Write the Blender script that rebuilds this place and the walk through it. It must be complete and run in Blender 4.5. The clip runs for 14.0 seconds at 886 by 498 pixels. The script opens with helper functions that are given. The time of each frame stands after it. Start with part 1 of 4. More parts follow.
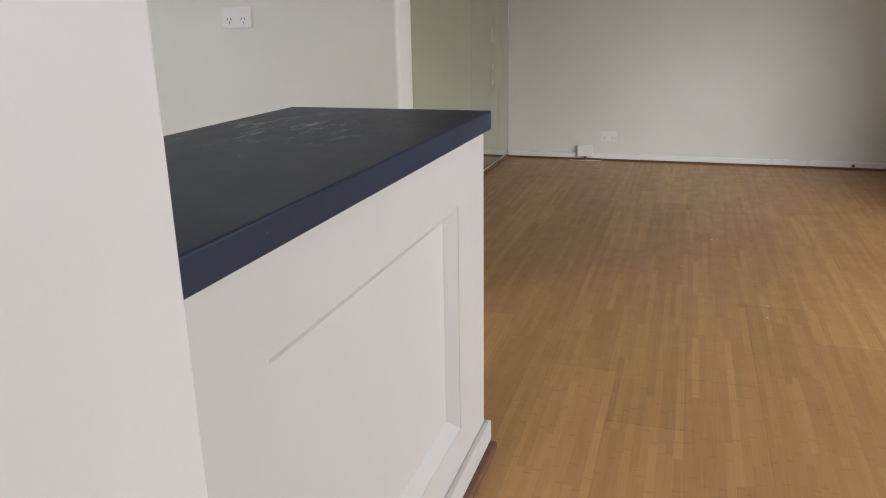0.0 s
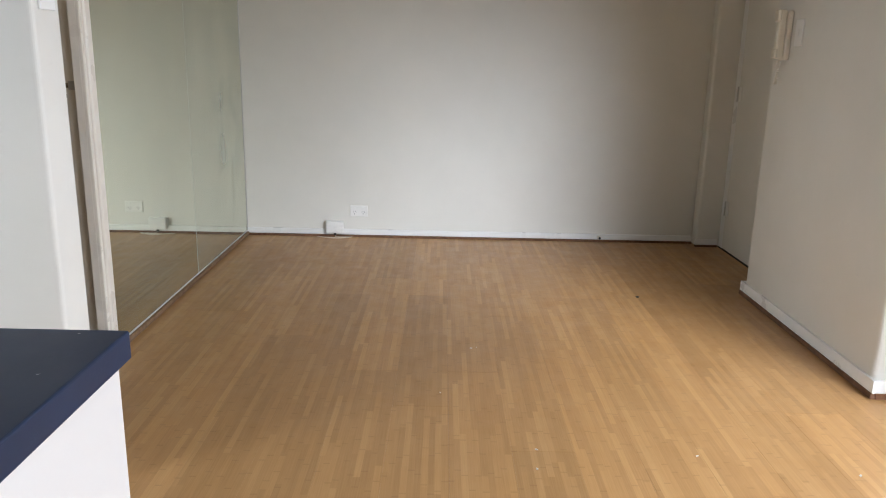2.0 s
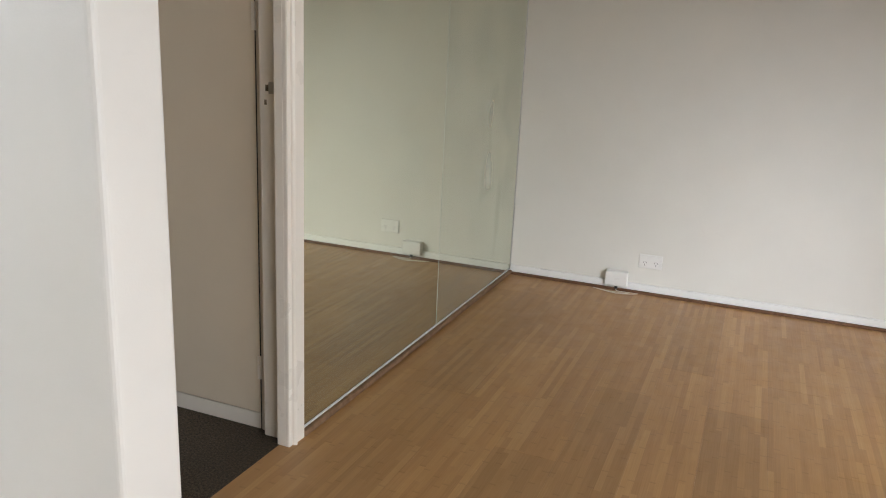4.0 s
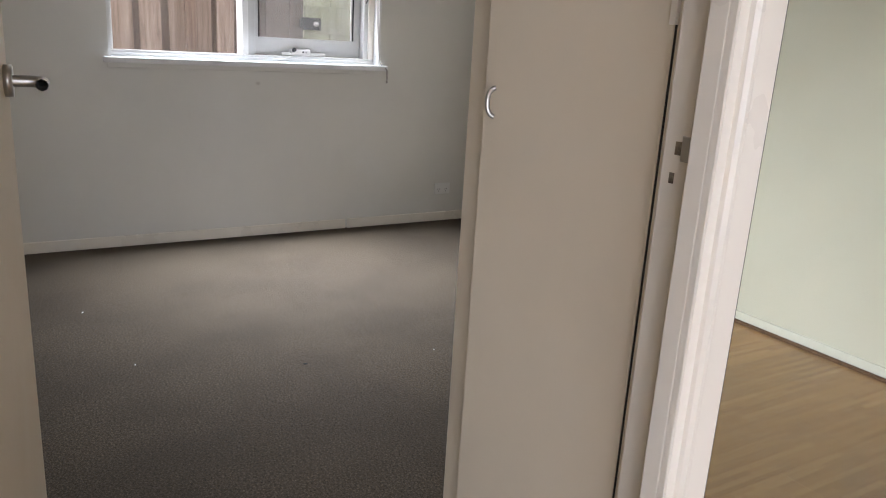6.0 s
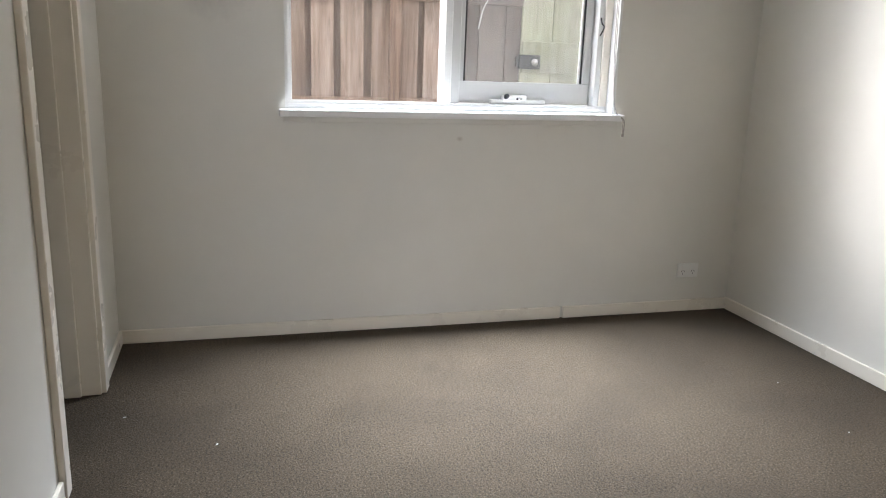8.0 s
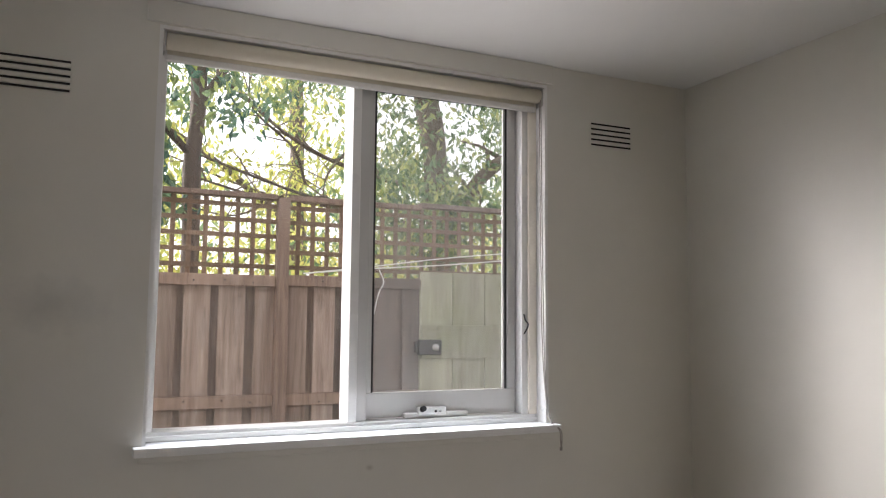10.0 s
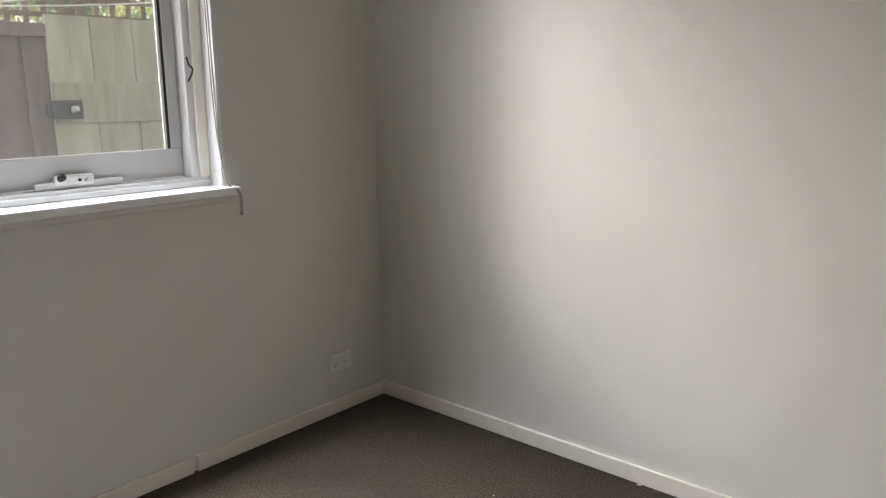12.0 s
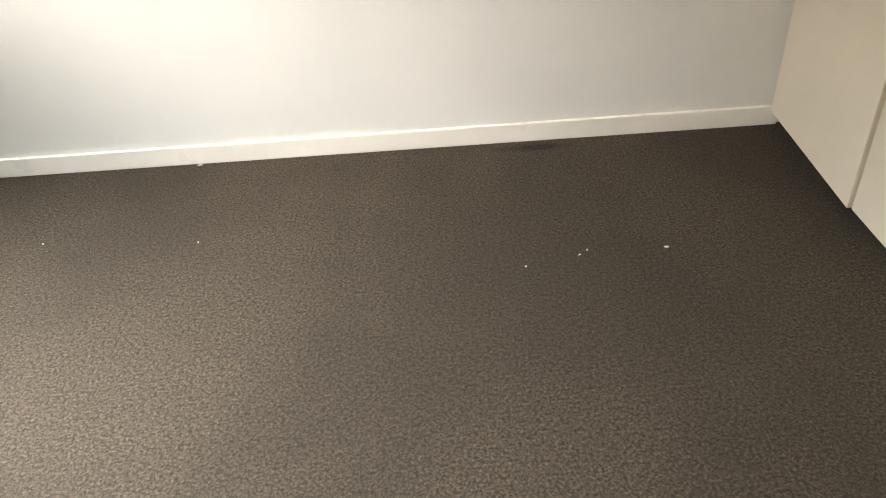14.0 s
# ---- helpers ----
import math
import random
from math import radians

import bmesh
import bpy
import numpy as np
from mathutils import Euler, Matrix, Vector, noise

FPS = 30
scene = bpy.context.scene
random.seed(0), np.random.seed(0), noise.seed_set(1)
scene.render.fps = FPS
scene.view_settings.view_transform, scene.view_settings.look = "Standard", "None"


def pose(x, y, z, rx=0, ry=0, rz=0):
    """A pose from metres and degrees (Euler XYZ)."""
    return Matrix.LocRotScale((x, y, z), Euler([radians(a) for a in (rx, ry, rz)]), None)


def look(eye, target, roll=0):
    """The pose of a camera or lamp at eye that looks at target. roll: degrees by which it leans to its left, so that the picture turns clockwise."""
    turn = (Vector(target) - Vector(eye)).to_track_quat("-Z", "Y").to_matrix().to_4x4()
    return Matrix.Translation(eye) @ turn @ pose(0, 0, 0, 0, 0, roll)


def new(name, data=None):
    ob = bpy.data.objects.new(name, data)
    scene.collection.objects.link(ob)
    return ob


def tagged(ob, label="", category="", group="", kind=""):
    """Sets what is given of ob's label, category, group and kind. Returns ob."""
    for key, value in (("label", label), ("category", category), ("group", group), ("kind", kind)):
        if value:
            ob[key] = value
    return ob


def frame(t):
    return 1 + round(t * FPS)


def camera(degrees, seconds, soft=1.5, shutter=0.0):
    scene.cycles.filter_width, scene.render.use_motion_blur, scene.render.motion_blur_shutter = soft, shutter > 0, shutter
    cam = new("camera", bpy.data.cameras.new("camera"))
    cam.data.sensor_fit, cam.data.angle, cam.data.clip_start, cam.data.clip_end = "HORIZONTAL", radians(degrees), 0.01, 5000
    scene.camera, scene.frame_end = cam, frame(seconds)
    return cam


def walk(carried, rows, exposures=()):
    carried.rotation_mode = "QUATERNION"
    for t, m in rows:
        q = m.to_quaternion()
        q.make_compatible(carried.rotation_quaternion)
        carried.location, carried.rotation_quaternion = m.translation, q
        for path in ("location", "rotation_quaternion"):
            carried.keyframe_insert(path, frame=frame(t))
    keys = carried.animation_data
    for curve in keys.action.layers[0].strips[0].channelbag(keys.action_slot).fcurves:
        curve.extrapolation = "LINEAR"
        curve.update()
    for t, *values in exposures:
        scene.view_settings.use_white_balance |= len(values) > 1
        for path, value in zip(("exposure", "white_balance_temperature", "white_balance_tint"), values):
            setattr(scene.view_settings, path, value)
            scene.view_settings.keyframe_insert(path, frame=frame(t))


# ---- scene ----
cam = camera(60.5, 14.0, 1.1)
PATH = [
    (0, (1.281, -3.523, 1.005), (0.691, -1.702, 0.426), -1.0),
    (0.4, (1.247, -3.338, 1.013), (0.939, -1.438, 0.47), -1.1),
    (0.5, (1.256, -3.304, 1.016), (0.995, -1.392, 0.489), -1.0),
    (1, (1.248, -3.158, 1.06), (1.208, -1.213, 0.596), -0.2),
    (1.5, (1.277, -3.012, 1.083), (1.308, -1.064, 0.63), 0.7),
    (2, (1.293, -2.887, 1.179), (1.298, -0.948, 0.688), 1.2),
    (2.2, (1.296, -2.818, 1.185), (1.277, -0.881, 0.684), 1.2),
    (4.3, (1.13, -1.662, 1.161), (0.237, 0.058, 0.669), 2.7),
    (4.6, (1.083, -1.503, 1.172), (0.027, 0.124, 0.687), 2.7),
    (5, (1.014, -1.255, 1.162), (-0.242, 0.222, 0.671), 3.0),
    (5.5, (0.854, -1.016, 1.154), (-0.611, 0.248, 0.647), 3.1),
    (6, (0.581, -0.816, 1.167), (-1.055, 0.202, 0.632), 3.4),
    (6.5, (0.329, -0.654, 1.159), (-1.442, 0.088, 0.6), 3.0),
    (7, (0.091, -0.536, 1.165), (-1.742, 0.01, 0.581), 2.4),
    (7.2, (-0.009, -0.506, 1.156), (-1.85, -0.003, 0.561), 2.2),
    (9.3, (-0.835, -0.411, 1.32), (-2.702, 0.301, 1.245), 1.5),
    (9.5, (-0.892, -0.4, 1.335), (-2.751, 0.336, 1.337), 1.2),
    (10, (-1.01, -0.382, 1.389), (-2.822, 0.445, 1.575), 0.5),
    (10.5, (-1.073, -0.347, 1.41), (-2.796, 0.626, 1.698), -0.4),
    (11, (-1.14, -0.32, 1.387), (-2.739, 0.858, 1.618), -0.4),
    (11.5, (-1.233, -0.269, 1.338), (-2.682, 1.11, 1.326), -0.6),
    (12, (-1.357, -0.2, 1.302), (-2.638, 1.28, 0.892), -0.4),
    (12.5, (-1.455, -0.141, 1.233), (-2.511, 1.403, 0.523), -0.1),
    (13, (-1.651, -0.2, 1.211), (-2.371, 1.414, 0.275), -1.1),
    (13.5, (-1.636, -0.072, 1.111), (-2.07, 1.544, 0.015), -3.6),
    (13.7, (-1.628, -0.041, 1.101), (-1.918, 1.574, -0.042), -4.4),
    (13.9, (-1.651, -0.034, 1.102), (-1.76, 1.585, -0.067), -4.3),
    (14, (-1.676, -0.036, 1.103), (-1.677, 1.58, -0.076), -4.0),
]
walk(cam, [(t, look(eye, target, roll)) for t, eye, target, roll in PATH],
     [(0, 0.05, 6650, 12), (0.5, 0.32, 6500, 12), (1.0, 0.52, 6250, 11), (2.2, 0.66, 6100, 11), (4.3, 0.57, 6550, 12), (5.0, 0.68, 6650, 13),
      (6.0, 1.0, 6150, 16), (6.5, 1.32, 6300, 13), (7.2, 1.5, 6150, 13), (9.5, 0.68, 6350, 16), (10.5, 0.38, 6450, 17), (11.0, 0.32, 6400, 17), (11.5, 0.2, 6300, 17),
      (12.0, 0.55, 6450, 15), (12.5, 0.95, 6450, 13), (13.5, 1.47, 6500, 12), (14.0, 1.6, 6700, 12)])

# ---- light ----
world = bpy.data.worlds.new("sky")
scene.world = world
world.use_nodes = True
wn = world.node_tree
sky = wn.nodes.new("ShaderNodeTexSky")
sky.sky_type = 'NISHITA'
sky.sun_disc = False
sky.sun_elevation = radians(25)
sky.sun_rotation = radians(224.4)
sky.air_density, sky.dust_density, sky.ozone_density = 1.0, 4.0, 1.0
grey = wn.nodes.new("ShaderNodeHueSaturation")
grey.inputs["Saturation"].default_value = 0.15
wn.links.new(sky.outputs[0], grey.inputs["Color"])
wn.links.new(grey.outputs[0], wn.nodes["Background"].inputs[0])
wn.nodes["Background"].inputs[1].default_value = 0.35
sun = bpy.data.lights.new("sun", 'SUN')
sun.energy, sun.angle, sun.color = 0.62, radians(17), (0.96, 0.98, 1.0)
sun_ob = new("sun", sun)
sun_ob.matrix_world = look((-10, -10.2, 6.6), (0, 0, 0))



def area(name, eye, target, w, h, power, colour):
    la = bpy.data.lights.new(name, 'AREA')
    la.shape, la.size, la.size_y, la.energy, la.color = 'RECTANGLE', w, h, power, colour
    ob = new(name, la)
    ob.matrix_world = look(eye, target)
    return ob


# daylight in openings: each glazed door leaf, the bedroom window, an added kitchen one
COOL = (0.83, 0.915, 1.0)
COOLER = (0.88, 0.93, 1.0)
KITCHENBLUE = (0.70, 0.85, 1.0)


def skylight(name, at, way, w, h, power, spread, colour=COOL):
    """Sky seen through an opening: a panel just outside it, shining in along the given way."""
    ob = area(name, at, Vector(at) + Vector(way), w, h, power, colour)
    ob.data.spread = radians(spread)
    return ob


for y, wide in ((-0.98, 10.5), (-1.98, 12.5), (-3.0, 10.5)):
    skylight("daylight_glazed_door", (3.17, y, 1.08), (-1, 0.1, -0.48), 0.88, 1.9, wide, 135, COOLER)
for y, slant in ((-0.98, 6), (-1.98, 4)):
    skylight("daylight_glazed_door_slant", (3.19, y, 1.2), (-0.5, 1.0, -0.42), 0.5, 1.7, slant, 50, COOLER)
for z in (1.4, 1.63, 1.86, 2.1):
    skylight("daylight_bedroom_window", (-3.65, 0.52, z), (1, 0.0, -1.68), 1.36, 0.12, 6.6, 73)
skylight("daylight_bedroom_window_ground_bounce", (-3.6, 0.52, 1.25), (0.6, 0, 0.95), 1.3, 0.2, 1.3, 80, (1.0, 0.97, 0.93))
# Added lamp at an assumed, unseen kitchen opening; brightens the wall behind the bench
area("added_kitchen_light", (-2.45, -3.2, 1.5), (0.0, -2.0, 1.2), 1.2, 1.0, 15, KITCHENBLUE)


# ---- materials ----
def mat(name, base=(0.8, 0.8, 0.8), rough=0.6, metal=0.0):
    m = bpy.data.materials.new(name)
    m.use_nodes = True
    b = m.node_tree.nodes["Principled BSDF"]
    b.inputs["Base Color"].default_value = (*base, 1)
    b.inputs["Roughness"].default_value = rough
    b.inputs["Metallic"].default_value = metal
    return m, m.node_tree, b


def node(nt, kind, **values):
    n = nt.nodes.new(kind)
    for k, v in values.items():
        n.inputs[k.replace("_", " ")].default_value = v
    return n


def coords(nt, space="Object", scale=(1, 1, 1)):
    tc = nt.nodes.new("ShaderNodeTexCoord") if space != "World" else nt.nodes.new("ShaderNodeNewGeometry")
    mp = nt.nodes.new("ShaderNodeMapping")
    mp.inputs["Scale"].default_value = scale
    nt.links.new(tc.outputs["Position" if space == "World" else space], mp.inputs[0])
    return mp.outputs[0]


def ramp(nt, fac, stops):
    r = nt.nodes.new("ShaderNodeValToRGB")
    el = r.color_ramp.elements
    el[0].position, el[0].color = stops[0][0], (*stops[0][1], 1)
    el[1].position, el[1].color = stops[-1][0], (*stops[-1][1], 1)
    for p, c in stops[1:-1]:
        e = el.new(p)
        e.color = (*c, 1)
    nt.links.new(fac, r.inputs[0])
    return r.outputs[0]


def noise_tex(nt, vec, scale, detail=4, rough=0.55):
    n = node(nt, "ShaderNodeTexNoise", Scale=scale, Detail=detail, Roughness=rough)
    nt.links.new(vec, n.inputs["Vector"])
    return n.outputs["Fac"]


def bump(nt, b, height, strength, distance):
    bp = node(nt, "ShaderNodeBump", Strength=strength, Distance=distance)
    nt.links.new(height, bp.inputs["Height"])
    nt.links.new(bp.outputs[0], b.inputs["Normal"])


def mixc(nt, fac, a, b, mode='MIX'):
    m = nt.nodes.new("ShaderNodeMix")
    m.data_type, m.blend_type = 'RGBA', mode
    for sock, v in ((m.inputs[0], fac), (m.inputs[6], a), (m.inputs[7], b)):
        if hasattr(v, "is_linked"):
            nt.links.new(v, sock)
        else:
            sock.default_value = v if isinstance(v, float) else (*v, 1)
    return m.outputs[2]


def math_node(nt, op, a, b=0.0):
    m = nt.nodes.new("ShaderNodeMath")
    m.operation = op
    for sock, v in ((m.inputs[0], a), (m.inputs[1], b)):
        if hasattr(v, "is_linked"):
            nt.links.new(v, sock)
        else:
            sock.default_value = v
    return m.outputs[0]


def painted(name, base, rough, mottle=0.05, grain=0.3, scuff=0.0):
    """Paint with a roller's texture, slight blotches and, if asked, grey scuffs."""
    m, nt, b = mat(name, base, rough)
    v = coords(nt, "World")
    big = noise_tex(nt, v, 1.7, 5, 0.6)
    dark = tuple(c * (1 - mottle * 2) for c in base)
    lite = tuple(min(1, c * (1 + mottle)) for c in base)
    col = ramp(nt, big, [(0.3, dark), (0.7, lite)])
    if scuff:
        sc = noise_tex(nt, coords(nt, "World", (3, 3, 9)), 2.3, 6, 0.7)
        k = ramp(nt, sc, [(0.66, (0, 0, 0)), (0.78, (scuff, scuff, scuff))])
        col = mixc(nt, k, col, tuple(c * 0.6 for c in base))
    nt.links.new(col, b.inputs["Base Color"])
    fine = noise_tex(nt, v, 210, 3, 0.6)
    bump(nt, b, fine, grain, 0.0012)
    nt.links.new(ramp(nt, noise_tex(nt, v, 6, 4), [(0.3, (rough * 0.85,) * 3), (0.7, (min(1, rough * 1.15),) * 3)]), b.inputs["Roughness"])
    return m


def near_point(nt, at, stretch, r0, r1, amount, ragged=1.0):
    """A soft spot of the given strength round a place, stretched along the axes."""
    geo = nt.nodes.new("ShaderNodeNewGeometry")
    sub = nt.nodes.new("ShaderNodeVectorMath")
    sub.operation = 'SUBTRACT'
    nt.links.new(geo.outputs["Position"], sub.inputs[0])
    sub.inputs[1].default_value = at
    mul = nt.nodes.new("ShaderNodeVectorMath")
    mul.operation = 'MULTIPLY'
    nt.links.new(sub.outputs[0], mul.inputs[0])
    mul.inputs[1].default_value = stretch
    ln = nt.nodes.new("ShaderNodeVectorMath")
    ln.operation = 'LENGTH'
    nt.links.new(mul.outputs[0], ln.inputs[0])
    d = math_node(nt, 'ADD', ln.outputs["Value"], math_node(nt, 'MULTIPLY', math_node(nt, 'SUBTRACT', noise_tex(nt, coords(nt, "World"), 14, 5), 0.5), r1 * ragged))
    return ramp(nt, d, [(r0, (amount,) * 3), (r1, (0, 0, 0))])


WALL = painted("wall_paint", (0.72, 0.70, 0.64), 0.5, 0.025, 0.22, 0.12)
def make_smudged_wall():
    m = painted("smudged_wall_paint", (0.72, 0.70, 0.64), 0.5, 0.025, 0.22, 0.12)
    nt = m.node_tree
    b = nt.nodes["Principled BSDF"]
    col = b.inputs["Base Color"].links[0].from_socket
    col = mixc(nt, near_point(nt, (-3.62, -0.50, 1.42), (1, 1, 1.6), 0.02, 0.16, 0.35), col, (0.32, 0.31, 0.29))
    col = mixc(nt, near_point(nt, (-3.62, 0.53, 0.865), (1, 1, 1.4), 0.004, 0.018, 0.6), col, (0.42, 0.38, 0.32))
    nt.links.new(col, b.inputs["Base Color"])
    return m


WALLW = make_smudged_wall()
CEIL = painted("ceiling_paint", (0.76, 0.76, 0.745), 0.8, 0.02, 0.25)
TRIM = painted("trim_gloss", (0.84, 0.785, 0.685), 0.3, 0.02, 0.1)
# White greyed so the shade on sash and rebate sits in the colour
SASHSHADE = painted("sash_white_in_shade", (0.59, 0.585, 0.565), 0.35, 0.03, 0.08)
WHITE = painted("white_gloss", (0.80, 0.795, 0.775), 0.3, 0.015, 0.08)
DOORP = painted("door_paint", (0.75, 0.655, 0.51), 0.4, 0.03, 0.15, 0.15)
# Made-up grey for the unseen kitchen floor, so light bounced off it stays neutral
BOUNCEGREY = painted("neutral_bounce_grey", (0.36, 0.375, 0.39), 0.45, 0.06, 0.1, 0.2)
NIBP = painted("end_wall_paint", (0.75, 0.735, 0.71), 0.35, 0.015, 0.08)
BENCHP = painted("bench_paint", (0.61, 0.59, 0.565), 0.35, 0.015, 0.08)
PLASTIC = painted("white_plastic", (0.80, 0.79, 0.755), 0.3, 0.02, 0.03)
BEIGE = painted("aged_plastic", (0.76, 0.71, 0.60), 0.35, 0.03, 0.03)
DARK, _, _ = mat("dark_recess", (0.02, 0.018, 0.016), 0.8)
STEEL, _nt, _b = mat("brushed_steel", (0.55, 0.54, 0.52), 0.32, 1.0)
bump(_nt, _b, noise_tex(_nt, coords(_nt, "Object", (8, 8, 300)), 3), 0.15, 0.0005)
BLACK, _, _ = mat("black_plastic", (0.012, 0.012, 0.013), 0.4)
TARNISH, _nt, _b = mat("tarnished_brass", (0.22, 0.18, 0.12), 0.5, 0.8)
_nt.links.new(ramp(_nt, noise_tex(_nt, coords(_nt), 60), [(0.3, (0.08, 0.06, 0.05)), (0.7, (0.45, 0.4, 0.3))]), _b.inputs["Base Color"])


def make_laminate():
    m, nt, b = mat("bamboo_laminate", (0.4, 0.24, 0.11), 0.4)
    geo = nt.nodes.new("ShaderNodeNewGeometry")
    sep = nt.nodes.new("ShaderNodeSeparateXYZ")
    nt.links.new(geo.outputs["Position"], sep.inputs[0])
    ix = math_node(nt, 'FLOOR', math_node(nt, 'DIVIDE', sep.outputs[0], 0.0195))
    wn1 = nt.nodes.new("ShaderNodeTexWhiteNoise")
    wn1.noise_dimensions = '1D'
    nt.links.new(ix, wn1.inputs["W"])
    iy = math_node(nt, 'FLOOR', math_node(nt, 'ADD', math_node(nt, 'DIVIDE', sep.outputs[1], 0.42), math_node(nt, 'MULTIPLY', wn1.outputs["Value"], 7.0)))
    cmb = nt.nodes.new("ShaderNodeCombineXYZ")
    nt.links.new(ix, cmb.inputs[0])
    nt.links.new(iy, cmb.inputs[1])
    wn2 = nt.nodes.new("ShaderNodeTexWhiteNoise")
    wn2.noise_dimensions = '2D'
    nt.links.new(cmb.outputs[0], wn2.inputs["Vector"])
    base = ramp(nt, wn2.outputs["Value"], [(0.0, (0.385, 0.193, 0.060)), (0.45, (0.435, 0.226, 0.074)), (0.85, (0.495, 0.265, 0.090)), (1.0, (0.55, 0.31, 0.118))])
    fib = noise_tex(nt, coords(nt, "World", (260, 5, 260)), 1.0, 5, 0.65)
    base = mixc(nt, 0.35, base, ramp(nt, fib, [(0.25, (0.24, 0.13, 0.05)), (0.75, (0.52, 0.33, 0.16))]))
    # bamboo nodes: short dark bands across a strip
    kn = math_node(nt, 'FRACT', math_node(nt, 'ADD', math_node(nt, 'DIVIDE', sep.outputs[1], 0.21), math_node(nt, 'MULTIPLY', wn1.outputs["Value"], 13.0)))
    band = ramp(nt, kn, [(0.0, (0.42,) * 3), (0.018, (0.2,) * 3), (0.04, (0, 0, 0))])
    base = mixc(nt, band, base, (0.19, 0.09, 0.03))
    worn = noise_tex(nt, coords(nt, "World"), 1.3, 5, 0.6)
    base = mixc(nt, ramp(nt, worn, [(0.35, (0, 0, 0)), (0.75, (0.12,) * 3)]), base, (0.46, 0.30, 0.15))
    info = nt.nodes.new("ShaderNodeObjectInfo")
    tone = ramp(nt, info.outputs["Random"], [(0.0, (0.9, 0.9, 0.9)), (1.0, (1.08, 1.08, 1.08))])
    base = mixc(nt, 1.0, base, tone, 'MULTIPLY')
    nt.links.new(base, b.inputs["Base Color"])
    nt.links.new(ramp(nt, noise_tex(nt, coords(nt, "World"), 9, 6, 0.7), [(0.3, (0.30,) * 3), (0.7, (0.50,) * 3)]), b.inputs["Roughness"])
    bump(nt, b, fib, 0.12, 0.0006)
    return m


LAMINATE = make_laminate()


def make_carpet():
    m, nt, b = mat("brown_carpet", (0.09, 0.07, 0.058), 0.8)
    v = coords(nt, "World")
    loop = noise_tex(nt, v, 170, 5, 0.8)
    fleck = noise_tex(nt, v, 420, 2, 0.6)
    clump = noise_tex(nt, v, 108, 5, 0.7)
    patch = noise_tex(nt, coords(nt, "World", (1.0, 0.8, 1)), 1.7, 5, 0.55)
    col = ramp(nt, loop, [(0.36, (0.020, 0.0138, 0.0083)), (0.5, (0.098, 0.0725, 0.0455)), (0.64, (0.228, 0.175, 0.117))])
    col = mixc(nt, ramp(nt, clump, [(0.48, (0.0,) * 3), (0.61, (0.66,) * 3)]), col, (0.027, 0.019, 0.012))
    col = mixc(nt, ramp(nt, fleck, [(0.5, (0.0,) * 3), (0.7, (0.35,) * 3)]), col, (0.17, 0.132, 0.094))
    # pile brushed the other way in patches
    col = mixc(nt, ramp(nt, patch, [(0.43, (0.0,) * 3), (0.58, (0.36,) * 3)]), col, (0.045, 0.033, 0.022))
    # burnt streak by the north wall
    col = mixc(nt, near_point(nt, (-1.38, 1.955, 0.0), (1.0, 4.5, 1.0), 0.04, 0.13, 0.75), col, (0.022, 0.013, 0.008))
    nt.links.new(col, b.inputs["Base Color"])
    h = math_node(nt, 'ADD', math_node(nt, 'MULTIPLY', clump, 1.2), math_node(nt, 'MULTIPLY', loop, 1.4))
    bump(nt, b, h, 0.85, 0.010)
    b.inputs["Sheen Weight"].default_value = 0.05
    b.inputs["Specular IOR Level"].default_value = 0.08
    return m


CARPET = make_carpet()


def make_navy():
    m, nt, b = mat("navy_laminate", (0.012, 0.022, 0.062), 0.4)
    v = coords(nt, "World")
    tone = ramp(nt, noise_tex(nt, v, 3, 5, 0.6), [(0.3, (0.0045, 0.014, 0.040)), (0.7, (0.007, 0.020, 0.054))])
    dust = noise_tex(nt, coords(nt, "World", (1.0, 0.7, 1.0)), 9, 9, 0.75)
    col = mixc(nt, ramp(nt, dust, [(0.62, (0, 0, 0)), (0.72, (0.12,) * 3)]), tone, (0.10, 0.15, 0.24))
    # paint smears in one place, specks elsewhere
    geo = nt.nodes.new("ShaderNodeNewGeometry")
    dist = nt.nodes.new("ShaderNodeVectorMath")
    dist.operation = 'DISTANCE'
    nt.links.new(geo.outputs["Position"], dist.inputs[0])
    dist.inputs[1].default_value = (0.56, -2.25, 0.817)
    near = ramp(nt, dist.outputs["Value"], [(0.05, (1, 1, 1)), (0.28, (0, 0, 0))])
    smear = ramp(nt, noise_tex(nt, coords(nt, "World", (16, 6, 16)), 1.6, 6, 0.7), [(0.545, (0, 0, 0)), (0.66, (0.75,) * 3)])
    col = mixc(nt, mixc(nt, 1.0, near, smear, 'MULTIPLY'), col, (0.36, 0.42, 0.48))
    speck = noise_tex(nt, v, 42, 3, 0.6)
    col = mixc(nt, ramp(nt, speck, [(0.735, (0, 0, 0)), (0.76, (0.7,) * 3)]), col, (0.45, 0.47, 0.5))
    nt.links.new(col, b.inputs["Base Color"])
    nt.links.new(ramp(nt, dust, [(0.3, (0.40,) * 3), (0.7, (0.47,) * 3)]), b.inputs["Roughness"])
    b.inputs["Specular IOR Level"].default_value = 0.42
    bump(nt, b, noise_tex(nt, v, 160), 0.06, 0.0005)
    return m


NAVY = make_navy()


